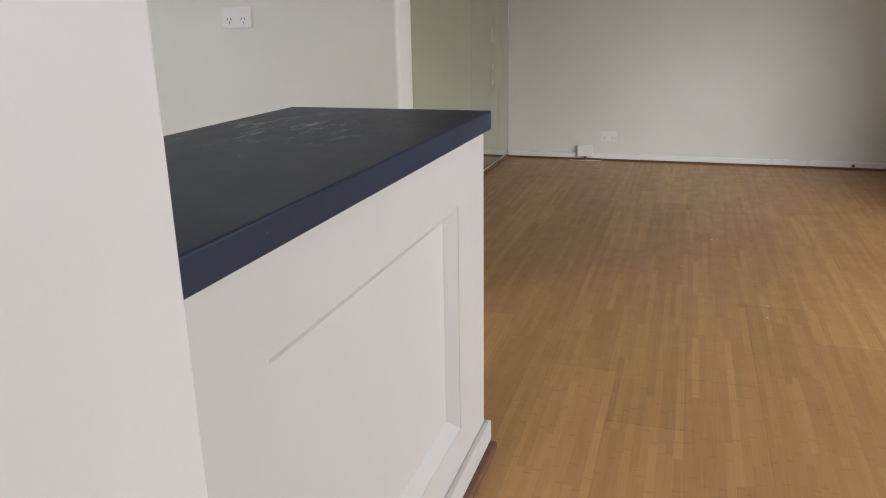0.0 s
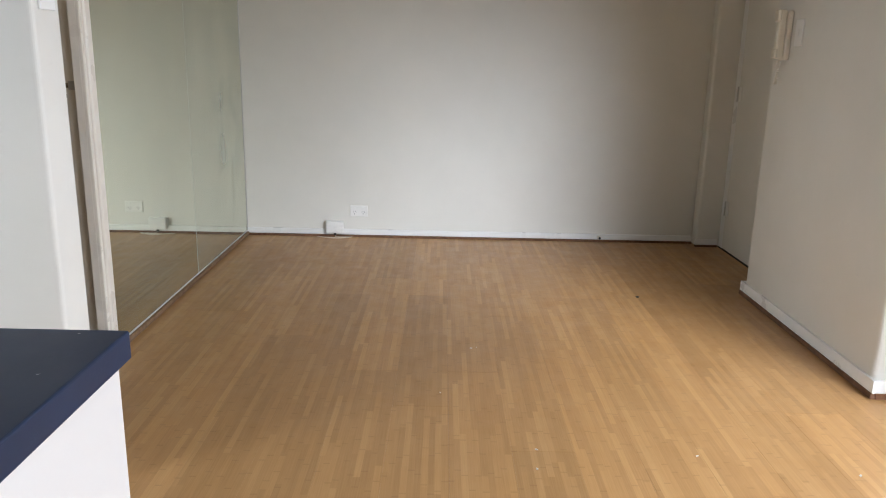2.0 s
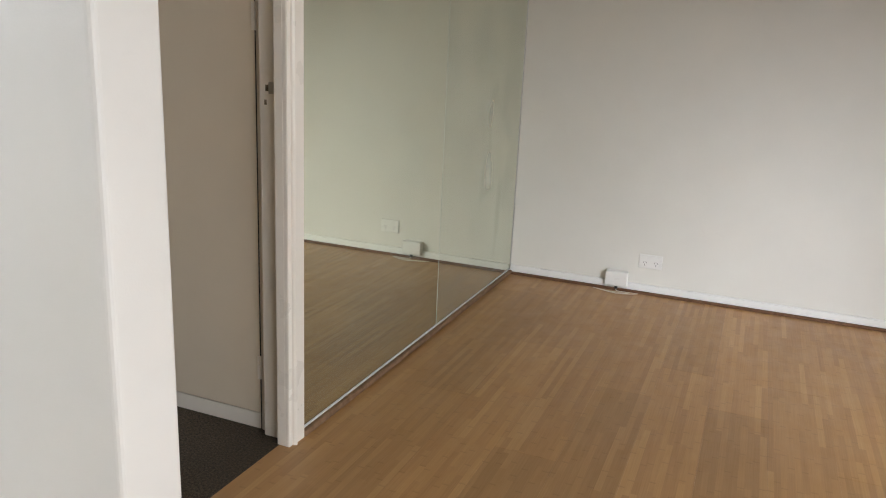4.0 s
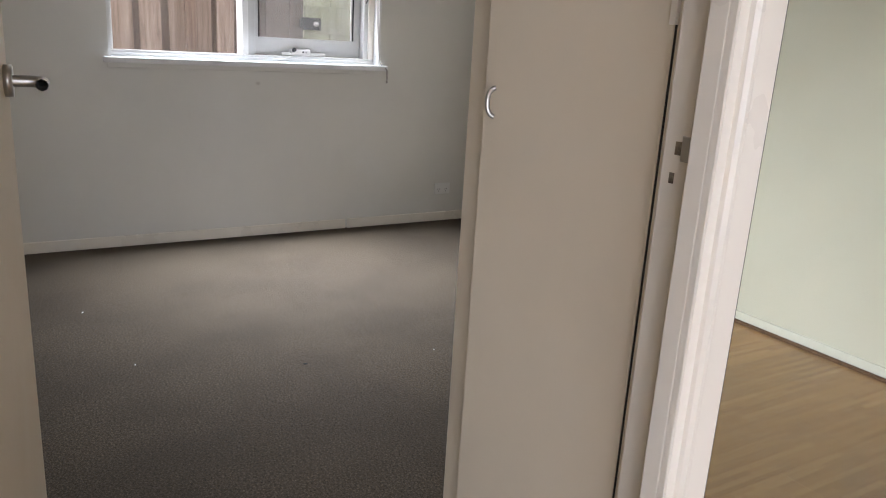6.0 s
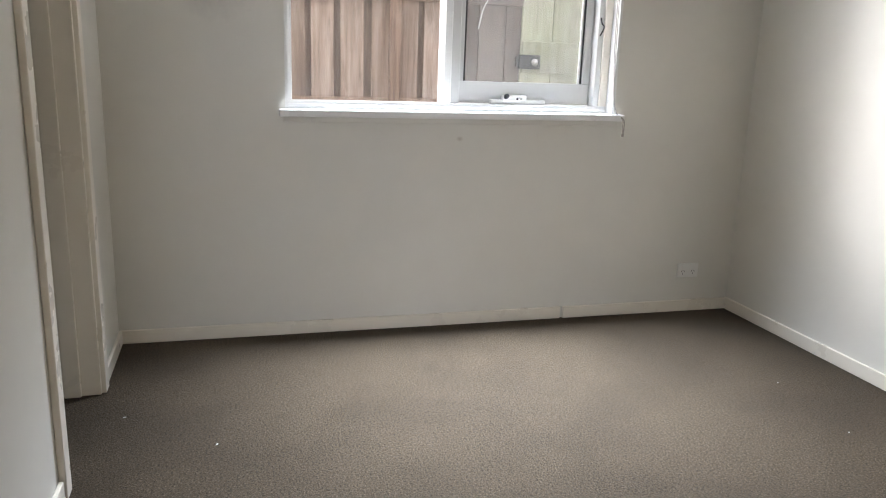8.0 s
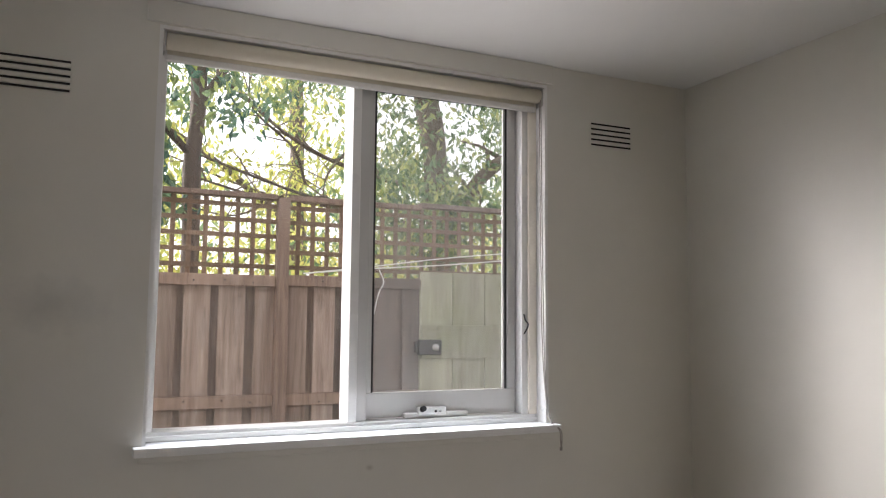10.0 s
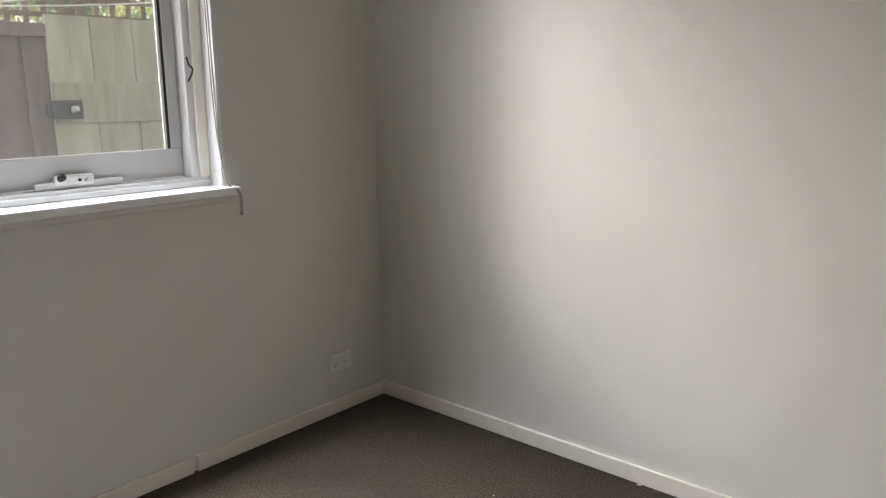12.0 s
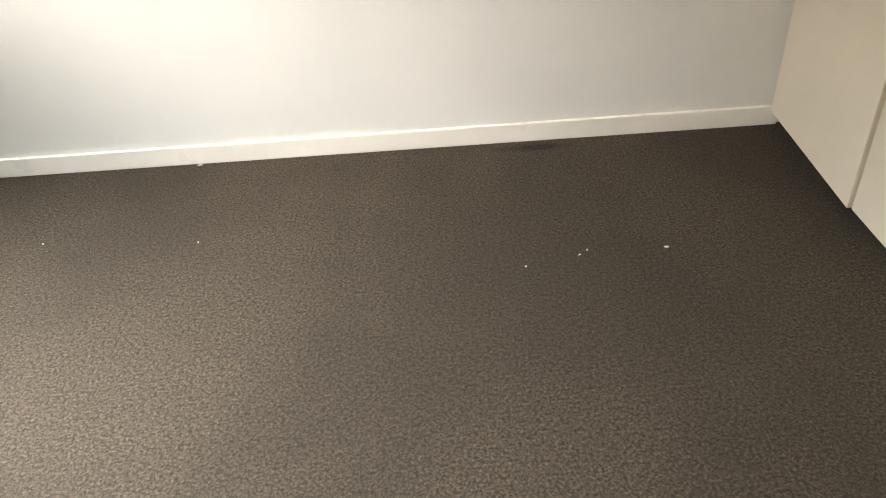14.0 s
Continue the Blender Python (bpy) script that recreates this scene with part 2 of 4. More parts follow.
def make_mirror(name, least, most, wiped):
    """Silvered glass with a film of dust and, if asked, wiped smears in one place."""
    m, nt, b = mat(name, (0.70, 0.725, 0.59), 0.015, 1.0)
    v = coords(nt, "World", (1, 1.4, 1.0))
    sm = noise_tex(nt, v, 1.6, 3, 0.45)
    film = nt.nodes.new("ShaderNodeBsdfDiffuse")
    film.inputs["Color"].default_value = (0.66, 0.71, 0.65, 1)
    haze = ramp(nt, sm, [(0.35, (least,) * 3), (0.75, (most,) * 3)])
    if wiped:
        stroke = node(nt, "ShaderNodeTexNoise", Scale=3.2, Detail=1.5, Roughness=0.4, Distortion=0.35)
        nt.links.new(coords(nt, "World", (1, 1.5, 0.9)), stroke.inputs["Vector"])
        zone = near_point(nt, (0.0, 1.70, 0.62), (1, 1.3, 0.75), 0.10, 0.46, 1.0, 0.0)
        pale = mixc(nt, 1.0, zone, ramp(nt, stroke.outputs["Fac"], [(0.49, (0.0,) * 3), (0.55, (0.10,) * 3), (0.70, (0.20,) * 3)]), 'MULTIPLY')
        haze = mixc(nt, 1.0, haze, pale, 'ADD')
    mix = nt.nodes.new("ShaderNodeMixShader")
    nt.links.new(haze, mix.inputs[0])
    nt.links.new(b.outputs[0], mix.inputs[1])
    nt.links.new(film.outputs[0], mix.inputs[2])
    nt.links.new(mix.outputs[0], nt.nodes["Material Output"].inputs["Surface"])
    return m


MIRROR = make_mirror("mirror_near_sheet", 0.03, 0.09, False)
MIRRORFAR = make_mirror("mirror_far_sheet", 0.10, 0.20, True)
GLASSEDGE = painted("ground_glass_edge", (0.52, 0.56, 0.47), 0.35, 0.03, 0.05)


def make_glass(name, least, most):
    m, nt, b = mat(name, (1, 1, 1), 0.0)
    b.inputs["Transmission Weight"].default_value = 1.0
    b.inputs["IOR"].default_value = 1.45
    dirt = nt.nodes.new("ShaderNodeBsdfDiffuse")
    dirt.inputs["Color"].default_value = (0.7, 0.7, 0.68, 1)
    mix = nt.nodes.new("ShaderNodeMixShader")
    nt.links.new(ramp(nt, noise_tex(nt, coords(nt, "World", (1, 1, 0.6)), 5, 8, 0.7), [(0.35, (least,) * 3), (0.75, (most,) * 3)]), mix.inputs[0])
    nt.links.new(b.outputs[0], mix.inputs[1])
    nt.links.new(dirt.outputs[0], mix.inputs[2])
    nt.links.new(mix.outputs[0], nt.nodes["Material Output"].inputs["Surface"])
    return m


GLASS = make_glass("window_glass", 0.0, 0.09)
HAZYGLASS = make_glass("dusty_window_glass", 0.10, 0.24)


def make_timber(name, lo, mid, hi, weather=0.4, green=0.0):
    m, nt, b = mat(name, mid, 0.85)
    info = nt.nodes.new("ShaderNodeObjectInfo")
    off = nt.nodes.new("ShaderNodeCombineXYZ")
    nt.links.new(math_node(nt, 'MULTIPLY', info.outputs["Random"], 40.0), off.inputs[0])
    tc = nt.nodes.new("ShaderNodeNewGeometry")
    add = nt.nodes.new("ShaderNodeVectorMath")
    nt.links.new(tc.outputs["Position"], add.inputs[0])
    nt.links.new(off.outputs[0], add.inputs[1])
    mp = nt.nodes.new("ShaderNodeMapping")
    mp.inputs["Scale"].default_value = (28, 28, 1.6)
    nt.links.new(add.outputs[0], mp.inputs[0])
    grain = noise_tex(nt, mp.outputs[0], 1.0, 7, 0.7)
    col = ramp(nt, grain, [(0.25, lo), (0.5, mid), (0.75, hi)])
    tone = ramp(nt, info.outputs["Random"], [(0.0, (0.72,) * 3), (1.0, (1.15,) * 3)])
    col = mixc(nt, 1.0, col, tone, 'MULTIPLY')
    mp2 = nt.nodes.new("ShaderNodeMapping")
    mp2.inputs["Scale"].default_value = (9, 9, 2.2)
    nt.links.new(add.outputs[0], mp2.inputs[0])
    st = noise_tex(nt, mp2.outputs[0], 1.0, 6, 0.75)
    col = mixc(nt, ramp(nt, st, [(0.55, (0, 0, 0)), (0.75, (weather,) * 3)]), col, tuple(c * 0.25 for c in lo))
    if green:
        gr = noise_tex(nt, coords(nt, "World"), 4, 5, 0.6)
        col = mixc(nt, ramp(nt, gr, [(0.35, (0, 0, 0)), (0.7, (green,) * 3)]), col, (0.20, 0.24, 0.09))
    nt.links.new(col, b.inputs["Base Color"])
    bump(nt, b, grain, 0.5, 0.004)
    return m


PALING = make_timber("weathered_paling", (0.17, 0.12, 0.095), (0.39, 0.292, 0.24), (0.56, 0.455, 0.39), 0.75)
FRAMETIMBER = make_timber("fence_frame_timber", (0.16, 0.108, 0.083), (0.30, 0.21, 0.163), (0.42, 0.31, 0.245), 0.7)
GATEWOOD = make_timber("mossy_gate_timber", (0.28, 0.275, 0.20), (0.47, 0.46, 0.35), (0.61, 0.60, 0.49), 0.4, 0.42)
# Grey timber; also darkens the back palings in place of their shade
GREYSHADEWOOD = make_timber("grey_and_shade_paling", (0.12, 0.09, 0.076), (0.225, 0.175, 0.148), (0.33, 0.265, 0.225), 0.5)
BARK = make_timber("bark", (0.07, 0.05, 0.04), (0.16, 0.12, 0.095), (0.28, 0.22, 0.17), 0.5)
BEADWOOD = make_timber("tan_bead", (0.20, 0.11, 0.055), (0.30, 0.175, 0.09), (0.40, 0.25, 0.14), 0.2)
SKIRTWOOD = make_timber("brown_scotia", (0.085, 0.038, 0.018), (0.14, 0.065, 0.032), (0.20, 0.10, 0.05), 0.2)


def make_leaf(name, a, b_, c):
    m, nt, b = mat(name, b_, 0.5)
    geo = nt.nodes.new("ShaderNodeNewGeometry")
    col = ramp(nt, geo.outputs["Random Per Island"], [(0.0, a), (0.55, b_), (1.0, c)])
    nt.links.new(col, b.inputs["Base Color"])
    tr = nt.nodes.new("ShaderNodeBsdfTranslucent")
    nt.links.new(col, tr.inputs["Color"])
    mix = nt.nodes.new("ShaderNodeMixShader")
    mix.inputs[0].default_value = 0.6
    nt.links.new(b.outputs[0], mix.inputs[1])
    nt.links.new(tr.outputs[0], mix.inputs[2])
    nt.links.new(mix.outputs[0], nt.nodes["Material Output"].inputs["Surface"])
    return m


LEAF = make_leaf("leaf_green", (0.10, 0.19, 0.10), (0.25, 0.36, 0.17), (0.54, 0.57, 0.19))
LEAFDARK = make_leaf("leaf_bluegreen", (0.05, 0.125, 0.095), (0.14, 0.26, 0.18), (0.48, 0.55, 0.14))
LEAFYELLOW = make_leaf("leaf_yellowgreen", (0.36, 0.42, 0.09), (0.58, 0.60, 0.16), (0.80, 0.72, 0.24))
GROUND, _nt, _b = mat("garden_soil", (0.12, 0.09, 0.06), 0.95)
_nt.links.new(ramp(_nt, noise_tex(_nt, coords(_nt, "World"), 3, 8, 0.7), [(0.3, (0.07, 0.06, 0.035)), (0.7, (0.17, 0.15, 0.09))]), _b.inputs["Base Color"])
BRICK, _nt, _b = mat("plastered_wall", (0.45, 0.42, 0.38), 0.9)
_nt.links.new(ramp(_nt, noise_tex(_nt, coords(_nt, "World"), 12, 6, 0.7), [(0.3, (0.38, 0.35, 0.31)), (0.7, (0.5, 0.47, 0.43))]), _b.inputs["Base Color"])


# ---- building helpers ----
def add_box(bm, x0, x1, y0, y1, z0, z1, bevel=0.0, seg=2):
    m = Matrix.Translation(((x0 + x1) / 2, (y0 + y1) / 2, (z0 + z1) / 2)) @ Matrix.Diagonal((abs(x1 - x0), abs(y1 - y0), abs(z1 - z0), 1))
    r = bmesh.ops.create_cube(bm, size=1.0, matrix=m)
    if bevel:
        edges = list({e for v in r["verts"] for e in v.link_edges})
        bmesh.ops.bevel(bm, geom=edges, offset=bevel, segments=seg, affect='EDGES', profile=0.5)
    return bm


def add_cyl(bm, centre, axis, r, length, seg=20, r2=None):
    q = Vector((0, 0, 1)).rotation_difference(Vector(axis)).to_matrix().to_4x4()
    bmesh.ops.create_cone(bm, cap_ends=True, segments=seg, radius1=r, radius2=r if r2 is None else r2, depth=length, matrix=Matrix.Translation(centre) @ q)
    return bm


def bx(x0, x1, y0, y1, z0, z1, bevel=0.0, seg=2):
    return add_box(bmesh.new(), x0, x1, y0, y1, z0, z1, bevel, seg)


def mesh_of(name, bm, material, smooth=False):
    me = bpy.data.meshes.new(name)
    bm.normal_update()
    bm.to_mesh(me)
    bm.free()
    if material:
        me.materials.append(material)
    if smooth:
        for p in me.polygons:
            p.use_smooth = True
    return me


def part(name, bm, material, parent=None, label="", smooth=False):
    ob = new(name, mesh_of(name, bm, material, smooth))
    if parent:
        ob.parent = parent
    if label:
        ob["label"] = label
    return ob


def thing(name, label, category, group="", at=(0, 0, 0)):
    ob = new(name)
    ob.empty_display_size = 0.1
    ob.location = at
    return tagged(ob, label, category, group)


def structure(name, bm, material, label="", smooth=False):
    return tagged(part(name, bm, material, None, "", smooth), label, "", "", "structure")


def tube(name, points, r, material, parent=None, label="", res=6):
    cu = bpy.data.curves.new(name, 'CURVE')
    cu.dimensions, cu.bevel_depth, cu.bevel_resolution = '3D', r, 2
    sp = cu.splines.new('POLY')
    sp.points.add(len(points) - 1)
    for p, c in zip(sp.points, points):
        p.co = (*c, 1)
    tmp = bpy.data.objects.new(name, cu)
    scene.collection.objects.link(tmp)
    me = bpy.data.meshes.new_from_object(tmp.evaluated_get(bpy.context.evaluated_depsgraph_get()))
    bpy.data.objects.remove(tmp)
    me.materials.clear()
    me.materials.append(material)
    for p in me.polygons:
        p.use_smooth = True
    ob = new(name, me)
    if parent:
        ob.parent = parent
    if label:
        ob["label"] = label
    return ob


def bezier(points, n=10):
    """A smooth run of points through the given ones (Catmull-Rom)."""
    ps = [Vector(p) for p in points]
    ps = [2 * ps[0] - ps[1]] + ps + [2 * ps[-1] - ps[-2]]
    out = []
    for i in range(1, len(ps) - 2):
        a, b, c, d = ps[i - 1:i + 3]
        for k in range(n):
            t = k / n
            out.append(0.5 * ((2 * b) + (c - a) * t + (2 * a - 5 * b + 4 * c - d) * t * t + (3 * b - a - 3 * c + d) * t ** 3))
    out.append(ps[-2])
    return [tuple(p) for p in out]


# ---- plan ----
H = 2.44                 # ceilings
FAR = 2.075              # living room's far wall
EASTN, EASTD = 2.883, 3.115  # east wall face, entry door face
WX = -3.62               # bedroom window wall
BN, BS = 2.008, -0.925   # bedroom north and south walls
NIB = 0.325              # end of the partition beside the bedroom door
JAMB = -0.062             # north jamb of the bedroom door
WARD = -0.67             # wardrobe face
WY0, WY1, WZ0, WZ1 = -0.228, 1.276, 0.985, 2.357   # bedroom window opening
SD0, SD1 = -3.13, -2.46  # side doorway in the bedroom's south wall

# floors
structure("floor_base", bx(-6.0, 4.0, -6.0, 2.6, -0.30, -0.012), GROUND, "concrete slab under the rooms")
structure("floor_bedroom_carpet", bx(-3.75, -0.035, -1.0295, 2.05, -0.012, 0.0), CARPET, "dark brown cut pile carpet, worn and flecked")

structure("floor_side_room_carpet", bx(-3.8, -2.7, -2.35, -1.03, -0.012, 0.0), CARPET, "dark brown carpet of the small side room")

# walls
structure("wall_north", bx(-0.1, 3.3, FAR, FAR + 0.2, 0, H), WALL, "off-white painted plaster wall")
structure("wall_north_nib", bx(2.965, 3.3, FAR - 0.095, FAR - 0.002, 0, H, 0.016, 4), WALL, "shallow plaster nib beside the entry door")
structure("wall_mirror", bx(-0.10, -0.012, JAMB + 0.03, FAR, 0, H), WALL, "partition wall that carries the mirror")
structure("wall_door_head", bx(-0.10, 0.0, BS + 0.03, JAMB + 0.03, 2.10, H), WALL, "wall over the bedroom doorway")
structure("wall_partition_behind_door", bx(SD1, 0.0, -1.03, BS, 0, H), WALL, "off-white plaster wall")
b = bx(0.0, NIB, -1.03, -0.896, 0, H)
vert = [e for e in b.edges if abs(e.verts[0].co.z - e.verts[1].co.z) > 1 and e.verts[0].co.x > 0.3]
bmesh.ops.bevel(b, geom=vert, offset=0.012, segments=4, affect='EDGES', profile=0.5)
structure("wall_kitchen_partition", b, WALL, "plaster partition with a rounded corner")
structure("wall_east_reveal", bx(2.98, EASTD + 0.25, -0.46, -0.3205, 0, H, 0.004), WALL, "plaster wall set back beside the glazed door")
b = bx(EASTN, EASTD + 0.25, -0.32, 0.93, 0, H)
vert = [e for e in b.edges if abs(e.verts[0].co.z - e.verts[1].co.z) > 1 and e.verts[0].co.x < EASTN + 0.01]
bmesh.ops.bevel(b, geom=vert, offset=0.035, segments=6, affect='EDGES', profile=0.5)
structure("wall_east", b, WALL, "off-white plaster wall with rounded corners")
structure("wall_east_behind", bx(EASTD + 0.04, EASTD + 0.25, 0.93, FAR, 2.08, H), WALL, "wall over the entry door")
structure("wall_east_glazed_head", bx(2.98, EASTD + 0.25, -3.53, -0.46, 2.12, H), WALL, "wall over the glazed door")
structure("wall_east_south", bx(2.98, EASTD + 0.25, -5.2, -3.53, 0, H), WALL, "plaster wall")
structure("wall_south", bx(-2.7, 3.35, -5.4, -5.2, 0, H), WALL, "plaster wall")
# Unseen kitchen wall, with an opening added for the lamp
structure("wall_kitchen_west_low", bx(-2.7, -2.5, -5.2, -1.025, 0, 0.95), WALL, "plaster wall below the unseen, added kitchen opening")
structure("wall_kitchen_west_high", bx(-2.7, -2.5, -5.2, -1.025, 2.05, H), WALL, "plaster wall above the unseen, added kitchen opening")
structure("wall_kitchen_west_a", bx(-2.7, -2.5, -5.2, -3.9, 0.95, 2.05), WALL, "plaster wall beside the unseen, added kitchen opening")
structure("wall_kitchen_west_b", bx(-2.7, -2.5, -2.5, -1.025, 0.95, 2.05), WALL, "plaster wall beside the unseen, added kitchen opening")
b = bx(0.77, 0.885, -5.2, -3.012, 0, H, 0.006)
structure("wall_kitchen_nib", b, NIBP, "white painted end wall beside the bench")
# bedroom
structure("wall_bedroom_north", bx(-3.8, -0.1, BN, BN + 0.06, 0, H), WALL, "off-white painted plaster wall")
structure("wall_west_low", bx(WX - 0.25, WX, -1.03, BN, -0.3, WZ0 - 0.03), WALLW, "plaster wall below the window")
structure("wall_west_high", bx(WX - 0.25, WX, -1.03, BN, WZ1, H), WALLW, "plaster wall above the window")
structure("wall_west_a", bx(WX - 0.25, WX, -1.03, WY0, WZ0 - 0.03, WZ1), WALLW, "plaster wall beside the window")
structure("wall_west_b", bx(WX - 0.25, WX, WY1, BN, WZ0 - 0.03, WZ1), WALLW, "plaster wall beside the window")
structure("wall_side_room", bx(-3.8, -2.2, -2.45, -2.35, 0, H), WALL, "plaster wall of the small side room")
structure("wall_side_room_west", bx(-3.9, -3.8, -2.45, -1.03, 0, H), WALL, "plaster wall of the small side room")
structure("wall_bedroom_south_end", bx(WX, SD0, -1.03, BS, 0, H), WALL, "plaster wall beside the side doorway")
structure("wall_bedroom_south_head", bx(SD0, SD1, -1.03, BS, 2.06, H), WALL, "plaster wall over the side doorway")
structure("ceiling", bx(-3.8, 3.4, -5.4, 2.3, H, H + 0.2), CEIL, "flat white painted ceiling")
structure("roof_slab", bx(-4.2, 3.8, -5.8, 2.7, H + 0.21, H + 0.4), BRICK, "flat roof slab")

# small plaster chips on the partition's face
for x, z, w, h in ((0.052, 1.008, 0.004, 0.011), (0.03, 0.80, 0.006, 0.005)):
    chip = bx(x, x + w, -1.0312, -1.0298, z, z + h, 0.0004, 1)
    structure("trim_chip", chip, CEIL, "tiny white chip in the wall paint")

# ---- bench ----
def build_bench():
    t = thing("breakfast_bench", "white panelled breakfast bench under a navy laminate top", "bench")
    x1, y0, y1 = 0.86, -3.01, -1.94
    b = bmesh.new()
    add_box(b, 0.43, x1 - 0.02, y0, y1, 0.0, 0.776)
    part("body", b, BENCHP, t)
    # face frame with a recessed field
    py0, py1, pz0, pz1 = -2.86, -2.135, 0.165, 0.652
    part("top_rail", bx(x1 - 0.0205, x1 + 0.004, y0, y1, pz1, 0.776), BENCHP, t)
    part("bottom_rail", bx(x1 - 0.0205, x1 + 0.004, y0, y1, 0.0, pz0), BENCHP, t)
    part("stile", bx(x1 - 0.0205, x1 + 0.004, py1, y1, pz0, pz1), BENCHP, t)
    part("stile", bx(x1 - 0.0205, x1 + 0.004, y0, py0, pz0, pz1), BENCHP, t)
    # bevelled moulding round the field
    b = bmesh.new()
    o = [(py0, pz0), (py1, pz0), (py1, pz1), (py0, pz1)]
    m = 0.026
    i = [(py0 + m, pz0 + m), (py1 - m, pz0 + m), (py1 - m, pz1 - m), (py0 + m, pz1 - m)]
    vo = [b.verts.new((x1 + 0.003, y, z)) for y, z in o]
    vi = [b.verts.new((x1 - 0.0195, y, z)) for y, z in i]
    for k in range(4):
        b.faces.new((vo[k], vo[(k + 1) % 4], vi[(k + 1) % 4], vi[k]))
    bmesh.ops.recalc_face_normals(b, faces=b.faces)
    part("panel_moulding", b, BENCHP, t)
    part("plinth", bx(x1 + 0.004, x1 + 0.02, y0, y1 + 0.012, 0.02, 0.075, 0.004), BENCHP, t)
    part("plinth", bx(0.42, x1 + 0.004, y1 + 0.0005, y1 + 0.016, 0.02, 0.075, 0.004), BENCHP, t)
    part("floor_bead", bx(x1 + 0.004, x1 + 0.036, y0, y1 + 0.012, 0.0, 0.02, 0.006), SKIRTWOOD, t, "dark brown floor bead")
    part("floor_bead", bx(0.42, x1 + 0.004, y1 + 0.001, y1 + 0.03, 0.0, 0.02, 0.006), SKIRTWOOD, t)
    part("benchtop", bx(0.403, 0.88, y0 - 0.02, -1.932, 0.7765, 0.817, 0.0035, 3), NAVY, t, "scratched navy blue laminate top")
    return t


build_bench()


# ---- skirting and floor beads ----
def run_skirt(name, axis, at, a, b, side, h=0.075, depth=0.014, bead=0.0, material=None, proud=0.004):
    """A skirting board along a wall face at a given coordinate, out by depth on the given side, over a dark bead of the given height."""
    material = material or TRIM
    lo, hi = (at + 0.0005, at + depth) if side > 0 else (at - depth, at - 0.0005)
    blo, bhi = (at + 0.0005, at + depth + proud) if side > 0 else (at - depth - proud, at - 0.0005)
    for kind, u, v, z0, z1, paint, label in ((name, lo, hi, bead + 0.0002, h, material, "cream painted skirting board"), ("trim_bead", blo, bhi, 0.0, bead, SKIRTWOOD, "dark brown floor bead")):
        if z1 > 0:
            box = bx(a, b, u, v, z0, z1, 0.003, 3) if axis == "x" else bx(u, v, a, b, z0, z1, 0.003, 3)
            structure(kind, box, paint, label)


run_skirt("baseboard_north", "x", FAR, 0.0, 2.964, -1, 0.05, 0.018, 0.013, WHITE, 0.014)
run_skirt("baseboard_nib", "x", FAR - 0.095, 2.96, 3.105, -1, 0.05, 0.016, 0.014, WHITE)
run_skirt("baseboard_east", "y", EASTN, -0.336, 0.944, -1, 0.072, 0.014, 0.022, WHITE)
run_skirt("baseboard_east_end", "x", -0.32, EASTN, 2.966, -1, 0.0715, 0.014, 0.0215, WHITE)
run_skirt("baseboard_east_reveal", "y", 2.98, -0.46, -0.335, -1, 0.071, 0.014, 0.021, WHITE)
structure("trim_glazed_arch", bx(2.962, 2.9795, -0.46, -0.40, 0.0715, 2.16, 0.004), WHITE, "white architrave of the glazed door")
run_skirt("baseboard_east_return", "x", 0.93, EASTN, EASTD - 0.005, 1, 0.0715, 0.014, 0.02, WHITE)
run_skirt("baseboard_bed_north", "x", BN, WX, WARD + 0.02, -1, 0.06)
run_skirt("baseboard_bed_west", "y", WX, BS, 1.07, 1, 0.058)
run_skirt("baseboard_bed_west_end", "y", WX, 1.085, BN, 1, 0.058)
run_skirt("baseboard_bed_south", "x", BS, SD1 + 0.05, -0.1, 1, 0.062)
run_skirt("baseboard_bed_south_end", "x", BS, WX, SD0 - 0.05, 1, 0.058)


# ---- bedroom doorway ----
def architrave(name, x_face, side, y_in, y_out, h, label):
    """A moulded board on a wall face in the plane x: flat, two beads, back band."""
    b = bmesh.new()
    w = y_out - y_in
    prof = [(0.0, 0.010), (0.02, 0.013), (0.22, 0.013), (0.24, 0.019), (0.30, 0.024), (0.37, 0.024), (0.42, 0.019), (0.44, 0.012), (0.48, 0.012), (0.50, 0.017), (0.97, 0.018), (1.0, 0.015)]
    rows = []
    for z in (0.0, h):
        rows.append([b.verts.new((x_face + side * d, y_in + u * w, z)) for u, d in [(0.0, 0.0)] + prof + [(1.0, 0.0)]])
    for a, c in zip(range(len(rows[0]) - 1), range(1, len(rows[0]))):
        b.faces.new((rows[0][a], rows[0][c], rows[1][c], rows[1][a]))
    bmesh.ops.recalc_face_normals(b, faces=b.faces)
    return structure(name, b, TRIM, label)


architrave("trim_architrave_north", -0.012, 1, -0.092, -0.016, 2.16, "moulded cream architrave, chipped at the foot")
structure("trim_jamb_north", bx(-0.110, -0.0125, JAMB, JAMB + 0.03, 0, 2.10, 0.004), TRIM, "cream door jamb")
structure("trim_jamb_stop", bx(-0.041, -0.0121, -0.0923, JAMB - 0.0005, 0, 2.10, 0.002), TRIM, "door stop bead")
structure("trim_jamb_south", bx(-0.115, 0.0, BS + 0.001, BS + 0.022, 0, 2.10, 0.002), TRIM, "cream door jamb")
structure("trim_jamb_head", bx(-0.115, 0.0, BS + 0.022, JAMB, 2.07, 2.0995, 0.002), TRIM, "cream door head")

